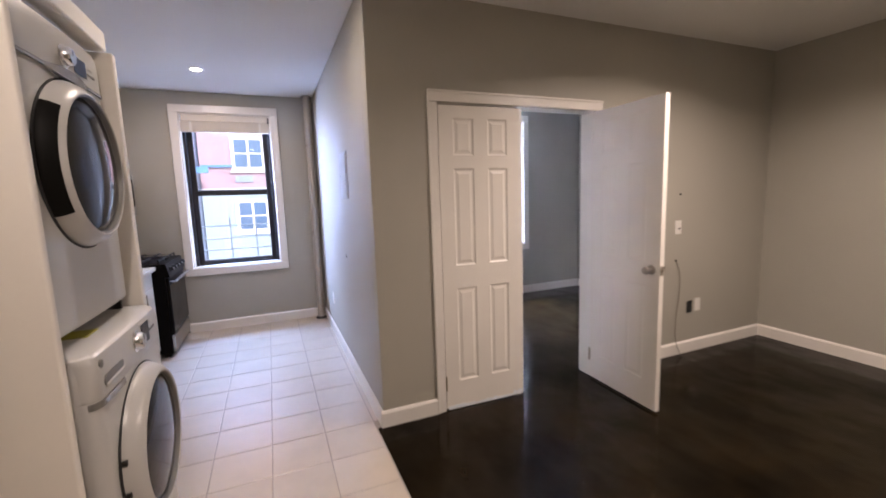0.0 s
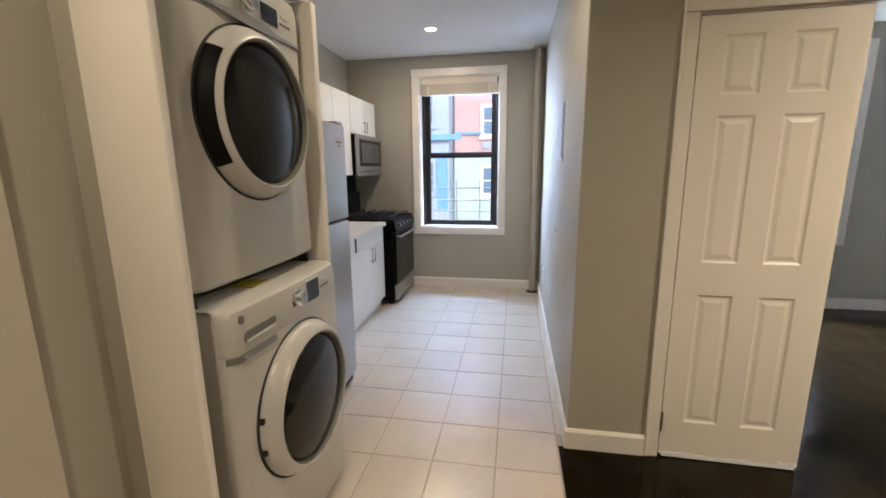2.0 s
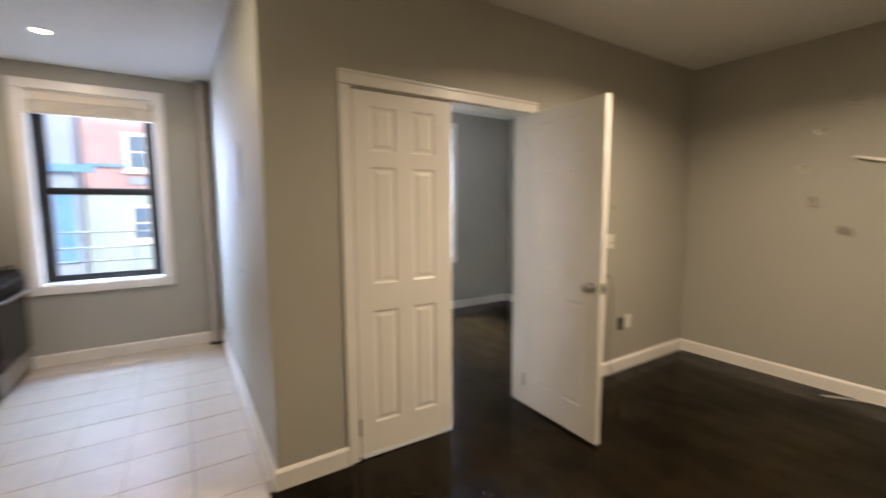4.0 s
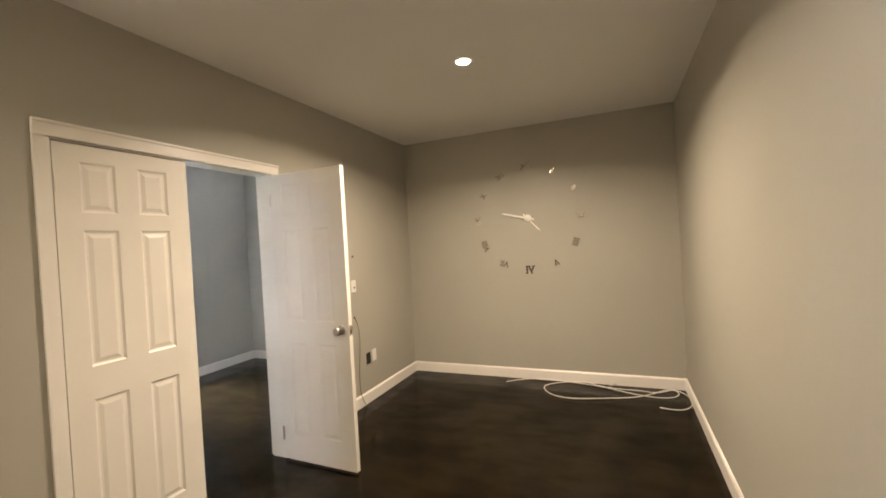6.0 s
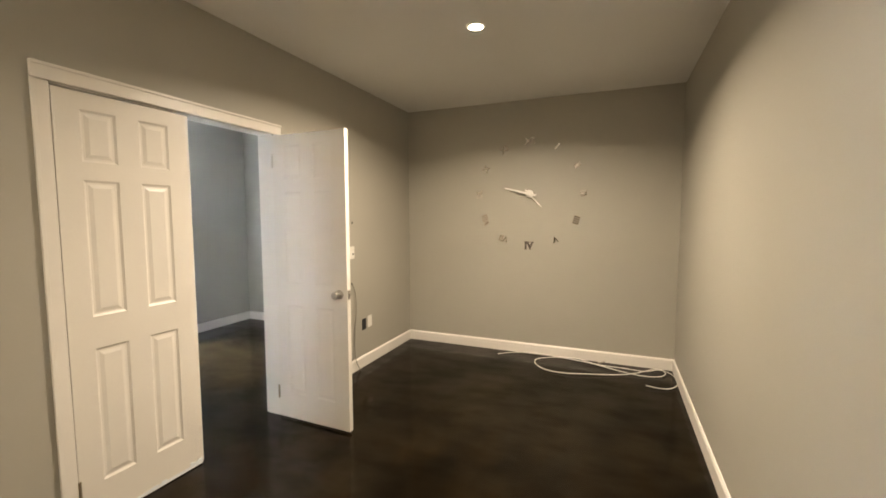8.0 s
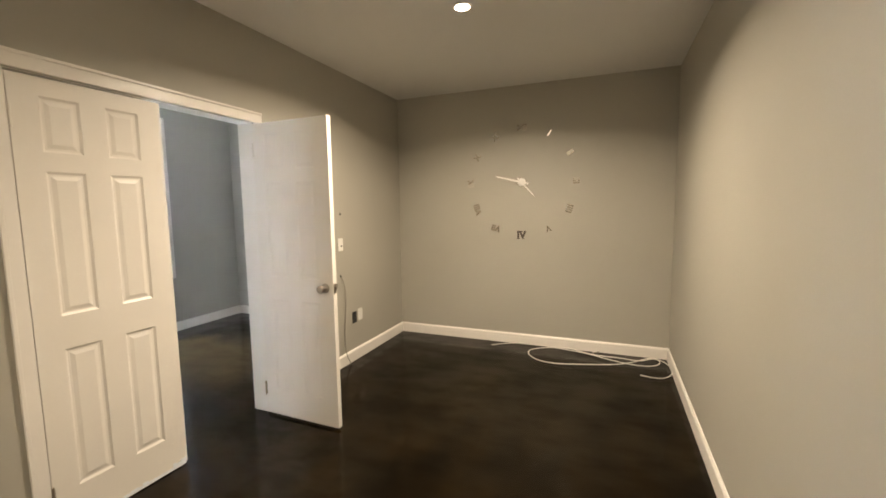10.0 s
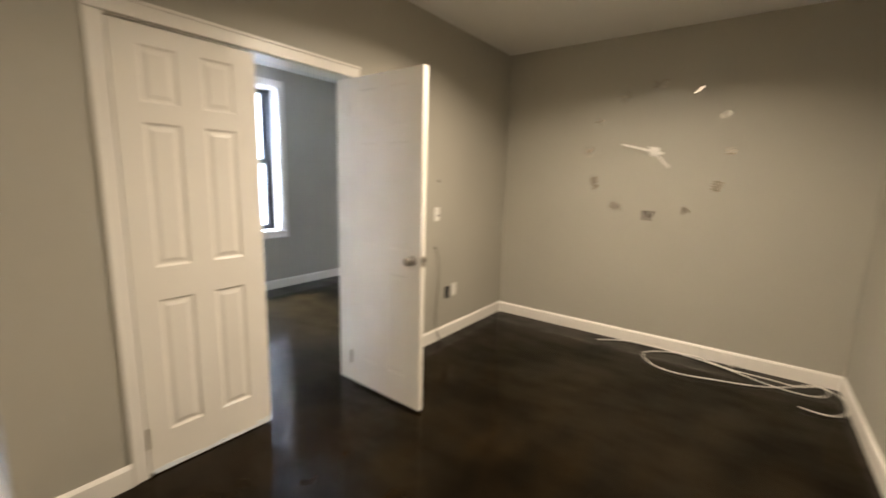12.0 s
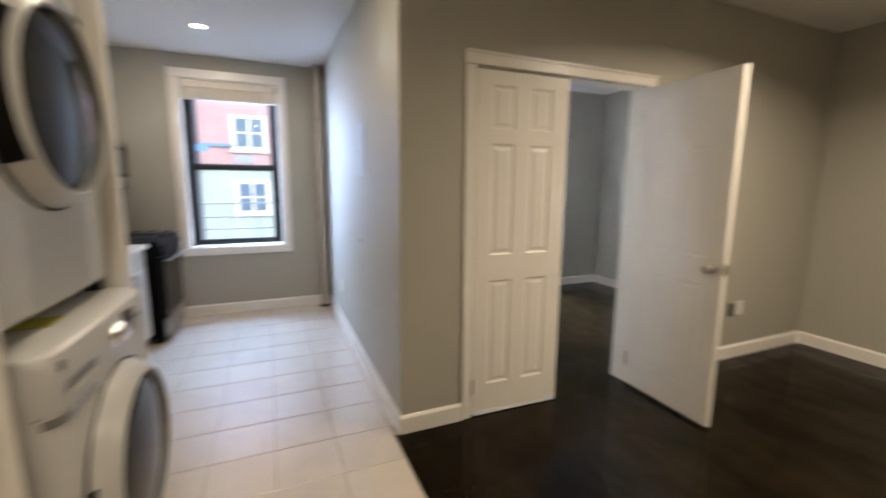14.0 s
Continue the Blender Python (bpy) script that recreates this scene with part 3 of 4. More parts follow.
def front_loader(m, label, dryer):
    """A front-loading machine: front towards +x at x = 0, y from 0 to its width, z up from its base."""
    name = "tumble_dryer" if dryer else "washing_machine"
    d = thing(name, m, label, name.replace("_", " "))
    W, D = 0.700, 0.70
    HH = 0.982 if dryer else 1.035
    corner = 0.050 if dryer else 0.042

    def bow(y):
        """How far the rounded front stands back at y."""
        edge = min(y, W - y)
        u = 2 * y / W - 1
        back = 0.008 * u * u
        if edge < corner:
            back += corner * (1 - math.sqrt(max(0.0, 1 - (1 - edge / corner) ** 2)))
        return back

    def steps(n=9):
        """Stations across the front, close together at its rounded corners."""
        ys = [corner * (1 - math.cos(math.pi / 2 * i / n)) for i in range(n + 1)]
        mid = [corner + (W - 2 * corner) * i / 12 for i in range(1, 12)]
        return ys + mid + [W - y for y in reversed(ys)]

    # body with a bowed front
    bm = bmesh.new()
    low = 0.0 if dryer else 0.03
    rings = []
    for z, inset in ((low, 0.010), (low + 0.012, 0.0), (HH - 0.030, 0.0), (HH - 0.008, 0.006), (HH, 0.020)):
        ring = [(-D + inset, inset)] + [(-inset - bow(y), inset + y * (W - 2 * inset) / W) for y in steps()] + [(-D + inset, W - inset)]
        rings.append([bm.verts.new((x, y, z)) for x, y in ring])
    for p, q in zip(rings, rings[1:]):
        for i in range(len(p)):
            j = (i + 1) % len(p)
            bm.faces.new((p[i], p[j], q[j], q[i]))
    bm.faces.new(rings[0][::-1])
    bm.faces.new(rings[-1])
    part("body", bm, M_APPL, d, "", True)
    for y in (0.07, W - 0.07):
        for x in (-0.10, -D + 0.08):
            bm = bmesh.new()
            tube(bm, (x, y, 0.0 if not dryer else -0.020), (x, y, 0.031 if not dryer else 0.001), 0.022, n=16)
            part("foot", bm, M_PLASTIC, d)
    # round door with a sloping flank
    dz, dy = (0.527, 0.350) if dryer else (0.593, 0.352)
    R, w = (0.274, 0.042) if dryer else (0.281, 0.042)
    dm = pose(0.0, dy, dz, 0, 90, 0)
    # near-black ring puts the shade of the door gap into its colour
    bm = bmesh.new()
    lathe(bm, ((R + 0.008, -0.030), (R + 0.008, 0.0012), (R + 0.004, 0.0022), (R - 0.002, 0.0010)), dm, 64)
    part("door_gap_ring", bm, M_NEARBLACK, d, "dark ring coloured as the shaded gap round the door", True)
    prof = door_profile(R, w)
    bm = bmesh.new()
    lathe(bm, prof, dm, 72)
    door = part("door", bm, M_APPL, d, "white ring of the round door", True)
    r = R - w - 0.0015
    bm = bmesh.new()
    lathe(bm, ((0.0, 0.064), (0.07, 0.062), (0.13, 0.056), (r - 0.030, 0.047), (r - 0.008, 0.040), (r, 0.032), (r, -0.02)), dm, 64)
    part("door_glass", bm, M_DRUM, door, "smoked bulging glass", True)
    bm = bmesh.new()
    lathe(bm, ((R - w + 0.001, 0.040), (R - w + 0.0005, 0.0570), (R - w - 0.004, 0.0555), (R - w - 0.007, 0.040)), dm, 64)
    part("glass_rim", bm, M_GREYBAND, door, "", True)
    if dryer:
        # dark grip let into the flank of the door
        bm = bmesh.new()
        va = []
        for i in range(29):
            a = radians(140 + 77 * i / 28)
            row = []
            for rr, h in ((R + 0.0025, -0.002), (R + 0.0025, 0.009), (R - 0.0025, 0.0215), (R - w * 0.30, 0.0385), (R - w * 0.45, 0.0470), (R - w * 0.45, 0.036)):
                row.append(bm.verts.new((h, dy + rr * math.cos(a), dz + rr * math.sin(a))))
            va.append(row)
        for r0, r1 in zip(va, va[1:]):
            for i in range(6):
                bm.faces.new((r0[i], r0[(i + 1) % 6], r1[(i + 1) % 6], r1[i]))
        bm.faces.new(va[0])
        bm.faces.new(va[-1][::-1])
        part("door_grip", bm, M_GRIP, door, "black recessed grip", True)
        a = radians(-22)
        y, z = dy + (R - 0.006) * math.cos(a), dz + (R - 0.006) * math.sin(a)
        part("hinge_cap", boxed(0.006, 0.022, y - 0.009, y + 0.009, z - 0.010, z + 0.010, 0.003), M_PLASTIC, door)
    else:
        for a in (168, 191):
            y, z = dy + (R - 0.001) * math.cos(radians(a)), dz + (R - 0.001) * math.sin(radians(a))
            part("hinge_cap", boxed(0.002, 0.018, y - 0.009, y + 0.009, z - 0.010, z + 0.010, 0.003), M_PLASTIC, door)
    # control panel standing slightly proud, rolled over at its top
    z0 = 0.826 if dryer else 0.897
    reach = R + (0.020 if dryer else 0.014)

    def foot_of_panel(y):
        c = (y - dy) / reach
        return max(z0, dz + reach * math.sqrt(1 - c * c)) if abs(c) < 1 else z0

    bm = bmesh.new()
    rows = []
    for k in range(8):
        row = []
        for y in steps():
            zf = foot_of_panel(y)
            x, z = ((-0.012, zf), (0.001, zf + 0.0015), (0.0025, zf + 0.008), (0.0020, HH - 0.045), (-0.003, HH - 0.024), (-0.011, HH - 0.007), (-0.026, HH + 0.001), (-0.160, HH + 0.003))[k]
            yy = y - 0.0006 + 0.0012 * y / W
            row.append(bm.verts.new((x - bow(y), yy, z)))
        rows.append(row)
    for p, q in zip(rows, rows[1:]):
        for i in range(len(p) - 1):
            bm.faces.new((p[i], p[i + 1], q[i + 1], q[i]))
    fascia = part("control_panel", bm, M_APPL, d, "white control panel with a rolled top edge", True)

    def on_fascia(y):
        return 0.0024 - bow(y)

    if dryer:
        # silver strip along the foot of the panel, widening over the door
        bm = bmesh.new()
        cols = []
        for i in range(49):
            y = 0.012 + (W - 0.024) * i / 48
            c = max(0.0, 1 - ((y - dy) / 0.15) ** 2)
            zf = foot_of_panel(y)
            x = 0.007 - bow(y) + 0.010 * c
            lowz = zf - 0.010 - 0.012 * c
            cols.append([bm.verts.new((x - 0.03, y, lowz)), bm.verts.new((x, y, lowz + 0.001)), bm.verts.new((x + 0.001, y, zf + 0.001 + 0.012 * c)), bm.verts.new((x - 0.03, y, zf + 0.002 + 0.012 * c))])
        for p, q in zip(cols, cols[1:]):
            for i in range(4):
                bm.faces.new((p[i], p[(i + 1) % 4], q[(i + 1) % 4], q[i]))
        bm.faces.new(cols[0])
        bm.faces.new(cols[-1][::-1])
        part("accent_strip", bm, M_SILVERGREY, fascia, "silver-grey curved strip", True)
    ky, kz, kr = (0.345, 0.884, 0.030) if dryer else (0.350, 0.973, 0.031)
    km = pose(on_fascia(ky), ky, kz, 0, 90, 0)
    bm = bmesh.new()
    lathe(bm, ((0.0, -0.005), (kr + 0.008, -0.005), (kr + 0.008, 0.003), (kr + 0.001, 0.006), (kr - 0.001, 0.022), (kr - 0.006, 0.028), (0.0, 0.027)), km, 36)
    knob = part("dial", bm, M_CHROME, fascia, "chrome programme dial", True)
    part("pointer_mark", boxed(on_fascia(ky) + 0.0275, on_fascia(ky) + 0.0285, ky - 0.002, ky + 0.002, kz + 0.004, kz + 0.022), M_GREYBAND, knob)
    sy, sw, sh = (0.468, 0.050, 0.030) if dryer else (0.462, 0.046, 0.040)
    x = on_fascia(sy + sw)
    surround = part("display_surround", boxed(x - 0.004, x + 0.002, sy - sw - 0.006, sy + sw + 0.006, kz - sh - 0.005, kz + sh + 0.007, 0.002, 1), M_APPL_SIDE, fascia)
    part("display", boxed(x + 0.0022, x + 0.004, sy - sw, sy + sw, kz - sh, kz + sh, 0.0008, 1), M_SCREEN, surround, "dark display window")
    for i in range(3):
        y = sy + sw + 0.028 + i * 0.026
        part("button", boxed(on_fascia(y) - 0.004, on_fascia(y) + 0.003, y - 0.009, y + 0.009, kz - 0.012, kz - 0.002, 0.002, 1), M_GREYBAND, fascia)
    part("start_button", boxed(on_fascia(sy + sw + 0.05) - 0.004, on_fascia(sy + sw + 0.05) + 0.003, sy + sw + 0.03, sy + sw + 0.07, kz + 0.012, kz + 0.026, 0.002, 1), M_APPL_SIDE, fascia)
    if not dryer:
        # detergent drawer whose grip recess has its shade as a grey pad, a badge and the grey band under the panel
        gx = on_fascia(0.09)
        tray = part("drawer_grip", box(bmesh.new(), gx - 0.006, gx + 0.0030, 0.052, 0.215, 0.922, 0.960, 0.017, 4, 0), M_GREYBAND, fascia, "grey pad coloured as the shade in the detergent drawer's recess")
        part("grip_lip", box(bmesh.new(), gx - 0.004, gx + 0.0065, 0.056, 0.211, 0.919, 0.935, 0.007, 3), M_APPL, tray, "", True)
        bm = bmesh.new()
        lathe(bm, ((0.0, 0.003), (0.010, 0.003), (0.013, 0.001), (0.013, -0.006)), pose(on_fascia(0.050), 0.050, 1.001, 0, 90, 0), 20)
        part("badge", bm, M_GREYBAND, fascia, "small round badge", True)
        for y0, y1, mat in ((0.003, 0.044, M_GREYBAND), (0.045, 0.205, M_SILVERGREY)):
            bm = bmesh.new()
            vs = []
            for i in range(9):
                y = y0 + (y1 - y0) * i / 8
                x = 0.0045 - bow(y)
                vs.append([bm.verts.new((x - 0.012, y, 0.872)), bm.verts.new((x, y, 0.873)), bm.verts.new((x, y, 0.894)), bm.verts.new((x - 0.012, y, 0.895))])
            for p, q in zip(vs, vs[1:]):
                for i in range(4):
                    bm.faces.new((p[i], p[(i + 1) % 4], q[(i + 1) % 4], q[i]))
            bm.faces.new(vs[0])
            bm.faces.new(vs[-1][::-1])
            part("band", bm, mat, d, "grey band under the panel", True)
    return d


TURN = -1.0
washer = front_loader(pose(-0.434, 1.486, 0.0, 0, 0, TURN), "white front-loading washing machine under a stacked dryer", False)
dryer = front_loader(pose(-0.526, 1.484, 1.085, 0, 0, TURN), "white front-loading dryer stacked on the washing machine", True)
kit = thing("stacking_kit", pose(-0.85, 1.835, 1.0375, 0, 0, TURN), "dark stacking bracket with a yellow-green label", "bracket")
part("tray", boxed(-0.28, 0.225, -0.318, 0.318, 0.0, 0.0465, 0.004), M_NEARBLACK, kit)
for y in (-0.326, 0.326):
    part("side_bracket", boxed(0.10, 0.300, y - 0.008, y + 0.008, 0.0, 0.045, 0.002, 1), M_PLASTIC, kit)
part("sticker", boxed(0.228, 0.322, -0.10, 0.00, 0.0008, 0.0030), M_YELLOW, kit, "yellow-green sticker")

# ---- refrigerator ----
fr = thing("refrigerator", pose(-0.695, 2.69, 0), "silver top-freezer refrigerator beside the white cabinets", "refrigerator")
FW = 0.31
part("cabinet", boxed(-0.68, -0.062, -FW, FW, 0.03, 1.690, 0.006), M_FRIDGE, fr)
for n, z0, z1 in (("refrigerator_door", 0.075, 1.118), ("freezer_door", 1.130, 1.700)):
    bm = boxed(-0.058, 0.0, -FW, FW, z0, z1, 0.014, 3)
    dd = part(n, bm, M_FRIDGE, fr, "silver door", True)
    zc = (0.72, 1.08) if n[0] == "r" else (1.17, 1.45)
    bm = boxed(0.001, 0.022, -FW + 0.02, -FW + 0.045, zc[0], zc[1], 0.006)
    part("handle", bm, M_FRIDGE, dd)
part("door_seal", boxed(-0.0615, -0.0585, -FW + 0.01, FW - 0.01, 0.08, 1.69), M_NEARBLACK, fr)
part("kick_grille", boxed(-0.06, -0.03, -FW + 0.01, FW - 0.01, 0.012, 0.072), M_PLASTIC, fr)
bm = boxed(-0.11, -0.01, FW - 0.09, FW - 0.01, 1.7005, 1.716, 0.004)
part("hinge_cover", bm, M_FRIDGE, fr)
bm = boxed(0.0005, 0.002, FW - 0.14, FW - 0.06, 1.585, 1.600)
box(bm, 0.0005, 0.002, FW - 0.12, FW - 0.08, 1.565, 1.575)
part("badge", bm, M_CHROME, fr)
for x in (-0.6, -0.1):
    for y in (-0.25, 0.25):
        bm = bmesh.new()
        tube(bm, (x, y, 0.0), (x, y, 0.031), 0.02, n=12)
        part("foot", bm, M_PLASTIC, fr)


# ---- kitchen units ----
def shaker_door(bm, x, y0, y1, z0, z1):
    box(bm, x - 0.018, x, y0, y1, z0, z1, 0.0025, 1)
    return bm


def bar_pull(parent, x, y, z0, z1):
    bm = bmesh.new()
    tube(bm, (x + 0.028, y, z0), (x + 0.028, y, z1), 0.005, n=12)
    for z in (z0 + 0.018, z1 - 0.018):
        tube(bm, (x - 0.001, y, z), (x + 0.028, y, z), 0.004, n=10)
    part("handle", bm, M_NICKEL, parent, "satin nickel bar pull", True)


def base_cabinet(y0, y1, label, doors, drawers):
    """A base unit; its front face at x = 0 of its own coordinates."""
    c = thing("base_cabinet", pose(-0.985, (y0 + y1) / 2, 0), label, "cabinet", "base cabinets")
    h = (y1 - y0) / 2
    bm = boxed(-0.61, -0.0185, -h, h, 0.095, 0.860)
    part("carcass", bm, M_CAB, c)
    part("toe_kick", boxed(-0.58, -0.055, -h, h, 0.0, 0.0945), M_CAB, c, "white recessed toe kick")
    n = doors
    for i in range(n):
        a, b = -h + 2 * h * i / n + 0.002, -h + 2 * h * (i + 1) / n - 0.002
        d = part("door", shaker_door(bmesh.new(), 0.0, a, b, 0.10, 0.715), M_CAB, c)
        yy = (b - 0.035) if (i % 2 == 0 and n > 1) else (a + 0.035)
        bar_pull(d, 0.0, yy, 0.555, 0.705)
    for i in range(drawers):
        a, b = -h + 2 * h * i / drawers + 0.002, -h + 2 * h * (i + 1) / drawers - 0.002
        part("drawer_front", shaker_door(bmesh.new(), 0.0, a, b, 0.722, 0.856), M_CAB, c)
    return c


base_cabinet(3.79, 4.56, "white two-door base cabinet with a drawer front", 2, 1)
base_cabinet(3.03, 3.788, "white base cabinet under the cream worktop", 2, 1)
# near-black block over the drawer front, coloured as the shade of a gap
part("drawer_gap", boxed(-0.015, 0.0015, -0.384, -0.352, 0.722, 0.856), M_NEARBLACK, bpy.data.objects["base_cabinet"])
wt = thing("worktop", pose(-1.27, 3.795, 0.862), "cream worktop along the kitchen wall", "worktop")
part("slab", boxed(-0.315, 0.322, -0.765, 0.765, 0.0, 0.038, 0.005), M_COUNTER, wt)
part("upstand", boxed(-0.315, -0.295, -0.765, 0.765, 0.0385, 0.135, 0.004), M_COUNTER, wt)


def wall_cabinet(y0, y1, z0, z1, label, doors, pull):
    c = thing("wall_cabinet", pose(-1.290, (y0 + y1) / 2, z0), label, "cabinet", "wall cabinets")
    h, t = (y1 - y0) / 2, z1 - z0
    part("carcass", boxed(-0.325, -0.0185, -h, h, 0, t), M_CAB, c)
    for i in range(doors):
        a, b = -h + 2 * h * i / doors + 0.0015, -h + 2 * h * (i + 1) / doors - 0.0015
        d = part("door", shaker_door(bmesh.new(), 0.0, a, b, 0.002, t - 0.002), M_CAB, c)
        yy = (b - 0.035) if i % 2 == 0 else (a + 0.035)
        bar_pull(d, 0.0, yy, 0.02, 0.02 + pull)
    return c


wall_cabinet(4.585, 5.345, 1.790, 2.165, "white two-door wall cabinet above the microwave", 2, 0.13)
wall_cabinet(3.78, 4.58, 1.372, 2.165, "tall white wall cabinet above the worktop", 2, 0.13)
wall_cabinet(3.02, 3.776, 1.80, 2.165, "white wall cabinet above the refrigerator", 2, 0.13)

# ---- microwave ----
mw = thing("microwave", pose(-1.225, 4.965, 1.362), "stainless over-the-range microwave below the wall cabinet", "microwave")
part("case", boxed(-0.40, -0.032, -0.378, 0.378, 0.0, 0.420, 0.004), M_BLACK, mw)
d = part("door", boxed(-0.030, 0.0, -0.378, 0.378, 0.045, 0.420, 0.006), M_STEEL, mw, "stainless door")
part("door_window", boxed(0.0005, 0.004, -0.335, 0.335, 0.100, 0.375, 0.002, 1), M_BLACKGLASS, d, "dark glass window")
part("inner_screen", boxed(0.0045, 0.0055, -0.285, 0.285, 0.135, 0.340), M_DULLGLASS, d, "grey mesh screen behind the glass")
part("vent_grille", boxed(-0.03, -0.004, -0.378, 0.378, 0.0, 0.043, 0.004), M_STEEL, mw)

# ---- gas range ----
rg = thing("gas_range", pose(-0.862, 4.965, 0), "black and stainless gas range with cast iron grates", "stove")
RW = 0.379
part("body", boxed(-0.66, -0.030, -RW, RW, 0.04, 0.885, 0.004), M_BLACK, rg)
part("cooktop", boxed(-0.66, -0.012, -RW, RW, 0.8855, 0.912, 0.006), M_BLACK, rg)
bm = boxed(-0.028, 0.0, -RW + 0.004, RW - 0.004, 0.225, 0.775, 0.008)
d = part("oven_door", bm, M_BLACK, rg, "black oven door")
part("oven_window", boxed(0.0005, 0.004, -RW + 0.012, RW - 0.012, 0.235, 0.705, 0.003, 1), M_BLACKGLASS, d, "dark oven glass")
bm = bmesh.new()
tube(bm, (0.045, -RW + 0.04, 0.735), (0.045, RW - 0.04, 0.735), 0.011, n=16)
for y in (-RW + 0.07, RW - 0.07):
    tube(bm, (0.0, y, 0.735), (0.045, y, 0.735), 0.008, n=12)
part("door_handle", bm, M_STEEL, d, "", True)
part("drawer", boxed(-0.028, 0.0, -RW + 0.004, RW - 0.004, 0.050, 0.215, 0.008), M_STEEL, rg, "stainless storage drawer")
bm = bmesh.new()
v = [bm.verts.new(c) for y in (-RW, RW) for c in ((-0.03, y, 0.785), (0.012, y, 0.785), (0.012, y, 0.80), (-0.012, y, 0.905), (-0.05, y, 0.912))]
for i in range(5):
    bm.faces.new((v[i], v[(i + 1) % 5], v[5 + (i + 1) % 5], v[5 + i]))
bm.faces.new(v[:5])
bm.faces.new(v[5:][::-1])
front = part("knob_panel", bm, M_BLACK, rg, "black front panel")
for i in range(5):
    y = -0.28 + 0.14 * i
    bm = bmesh.new()
    lathe(bm, ((0.0, -0.002), (0.026, -0.002), (0.026, 0.006), (0.020, 0.010), (0.019, 0.030), (0.015, 0.034), (0.0, 0.034)), pose(0.002, y, 0.85, 0, 78, 0), 20)
    part("knob", bm, M_PLASTIC, front, "black burner knob", True)
    part("knob_cap", lathe(bmesh.new(), ((0.0, 0.0355), (0.011, 0.0355), (0.014, 0.0345)), pose(0.002, y, 0.85, 0, 78, 0), 20), M_STEEL, front, "", True)
for gy in (-0.19, 0.19):
    bm = bmesh.new()
    for x in (-0.60, -0.46, -0.33, -0.20, -0.07):
        box(bm, x - 0.006, x + 0.006, gy - 0.17, gy + 0.17, 0.934, 0.950, 0.003, 1)
    for y in (gy - 0.165, gy, gy + 0.165):
        box(bm, -0.61, -0.06, y - 0.006, y + 0.006, 0.930, 0.9335, 0.0)
    for x in (-0.60, -0.07):
        for y in (gy - 0.16, gy + 0.16):
            box(bm, x - 0.007, x + 0.007, y - 0.007, y + 0.007, 0.912, 0.934)
    part("grate", bm, M_IRON, rg, "black cast iron grate")
    for x in (-0.48, -0.18):
        bm = bmesh.new()
        lathe(bm, ((0.05, 0.9125), (0.05, 0.918), (0.036, 0.920), (0.036, 0.927), (0.0, 0.929)), pose(x, gy, 0), 24)
        part("burner", bm, M_IRON, rg, "", True)
part("backguard", boxed(-0.70, -0.655, -RW, RW, 0.9125, 1.16, 0.008), M_BLACK, rg)
part("splash_panel", boxed(-0.714, -0.705, -RW, RW, 0.90, 1.36), M_BLACK, rg, "dark panel on the wall behind")
for x in (-0.6, -0.1):
    for y in (-0.33, 0.33):
        bm = bmesh.new()
        tube(bm, (x, y, 0.0), (x, y, 0.041), 0.018, n=12)
        part("foot", bm, M_PLASTIC, rg)
part("kick_plate", boxed(-0.10, -0.05, -RW + 0.01, RW - 0.01, 0.006, 0.0395), M_BLACK, rg)

# ---- kitchen wall fittings ----
pp = thing("heating_pipe", pose(0.572, 5.285, 0), "painted vertical heating pipe in the kitchen corner", "pipe")
bm = bmesh.new()
tube(bm, (0, 0, 0.0), (0, 0, H), 0.041, n=28, caps=False)
part("riser", bm, M_PIPE, pp, "", True)
for z0, z1, r in ((0.0, 0.022, 0.066), (H - 0.02, H - 0.001, 0.066)):
    bm = bmesh.new()
    lathe(bm, ((0.042, z0), (r, z0), (r, z0 + 0.006), (0.05, z1), (0.042, z1)), Matrix.Identity(4), 28)
    part("escutcheon", bm, M_IRON if z0 < 1 else M_PIPE, pp, "", True)

ep = thing("electrical_panel", pose(WX, 3.425, 1.47), "flat grey electrical panel set in the kitchen wall", "electrical panel")
part("frame", boxed(-0.006, -0.0005, -0.155, 0.155, 0.0, 0.365, 0.002, 1), M_PANEL, ep)
dd = part("door", boxed(-0.011, -0.0065, -0.13, 0.13, 0.025, 0.34, 0.002, 1), M_PANEL, ep)
part("latch", boxed(-0.014, -0.0115, 0.100, 0.118, 0.17, 0.19, 0.001, 1), M_GREYBAND, dd)


def wall_plate(name, m, label, category, slots):
    """A cover plate; faces -y in its own coordinates."""
    d = thing(name, m, label, category)
    part("plate", boxed(-0.036, 0.036, -0.006, -0.0005, -0.058, 0.058, 0.003), M_PLATE, d)
    if slots == "switch":
        part("rocker", boxed(-0.017, 0.017, -0.011, -0.0065, -0.034, 0.034, 0.003), M_PLATE, d)
    elif slots == "outlet":
        for z in (-0.022, 0.022):
            s = part("socket", boxed(-0.016, 0.016, -0.009, -0.0065, z - 0.015, z + 0.015, 0.003), M_PLATE, d)
            for x in (-0.006, 0.006):
                part("slot", boxed(x - 0.0015, x + 0.0015, -0.0096, -0.0092, z - 0.005, z + 0.006), M_NEARBLACK, s)
    elif slots == "jack":
        bm = bmesh.new()
        tube(bm, (0.006, -0.0065, -0.012), (0.006, -0.0125, -0.012), 0.007, n=12)
        part("jack", bm, M_NEARBLACK, d)
    return d


wall_plate("wall_outlet", pose(WX, 4.55, 0.40, 0, 0, -90), "white wall outlet low on the kitchen wall", "outlet", "outlet")
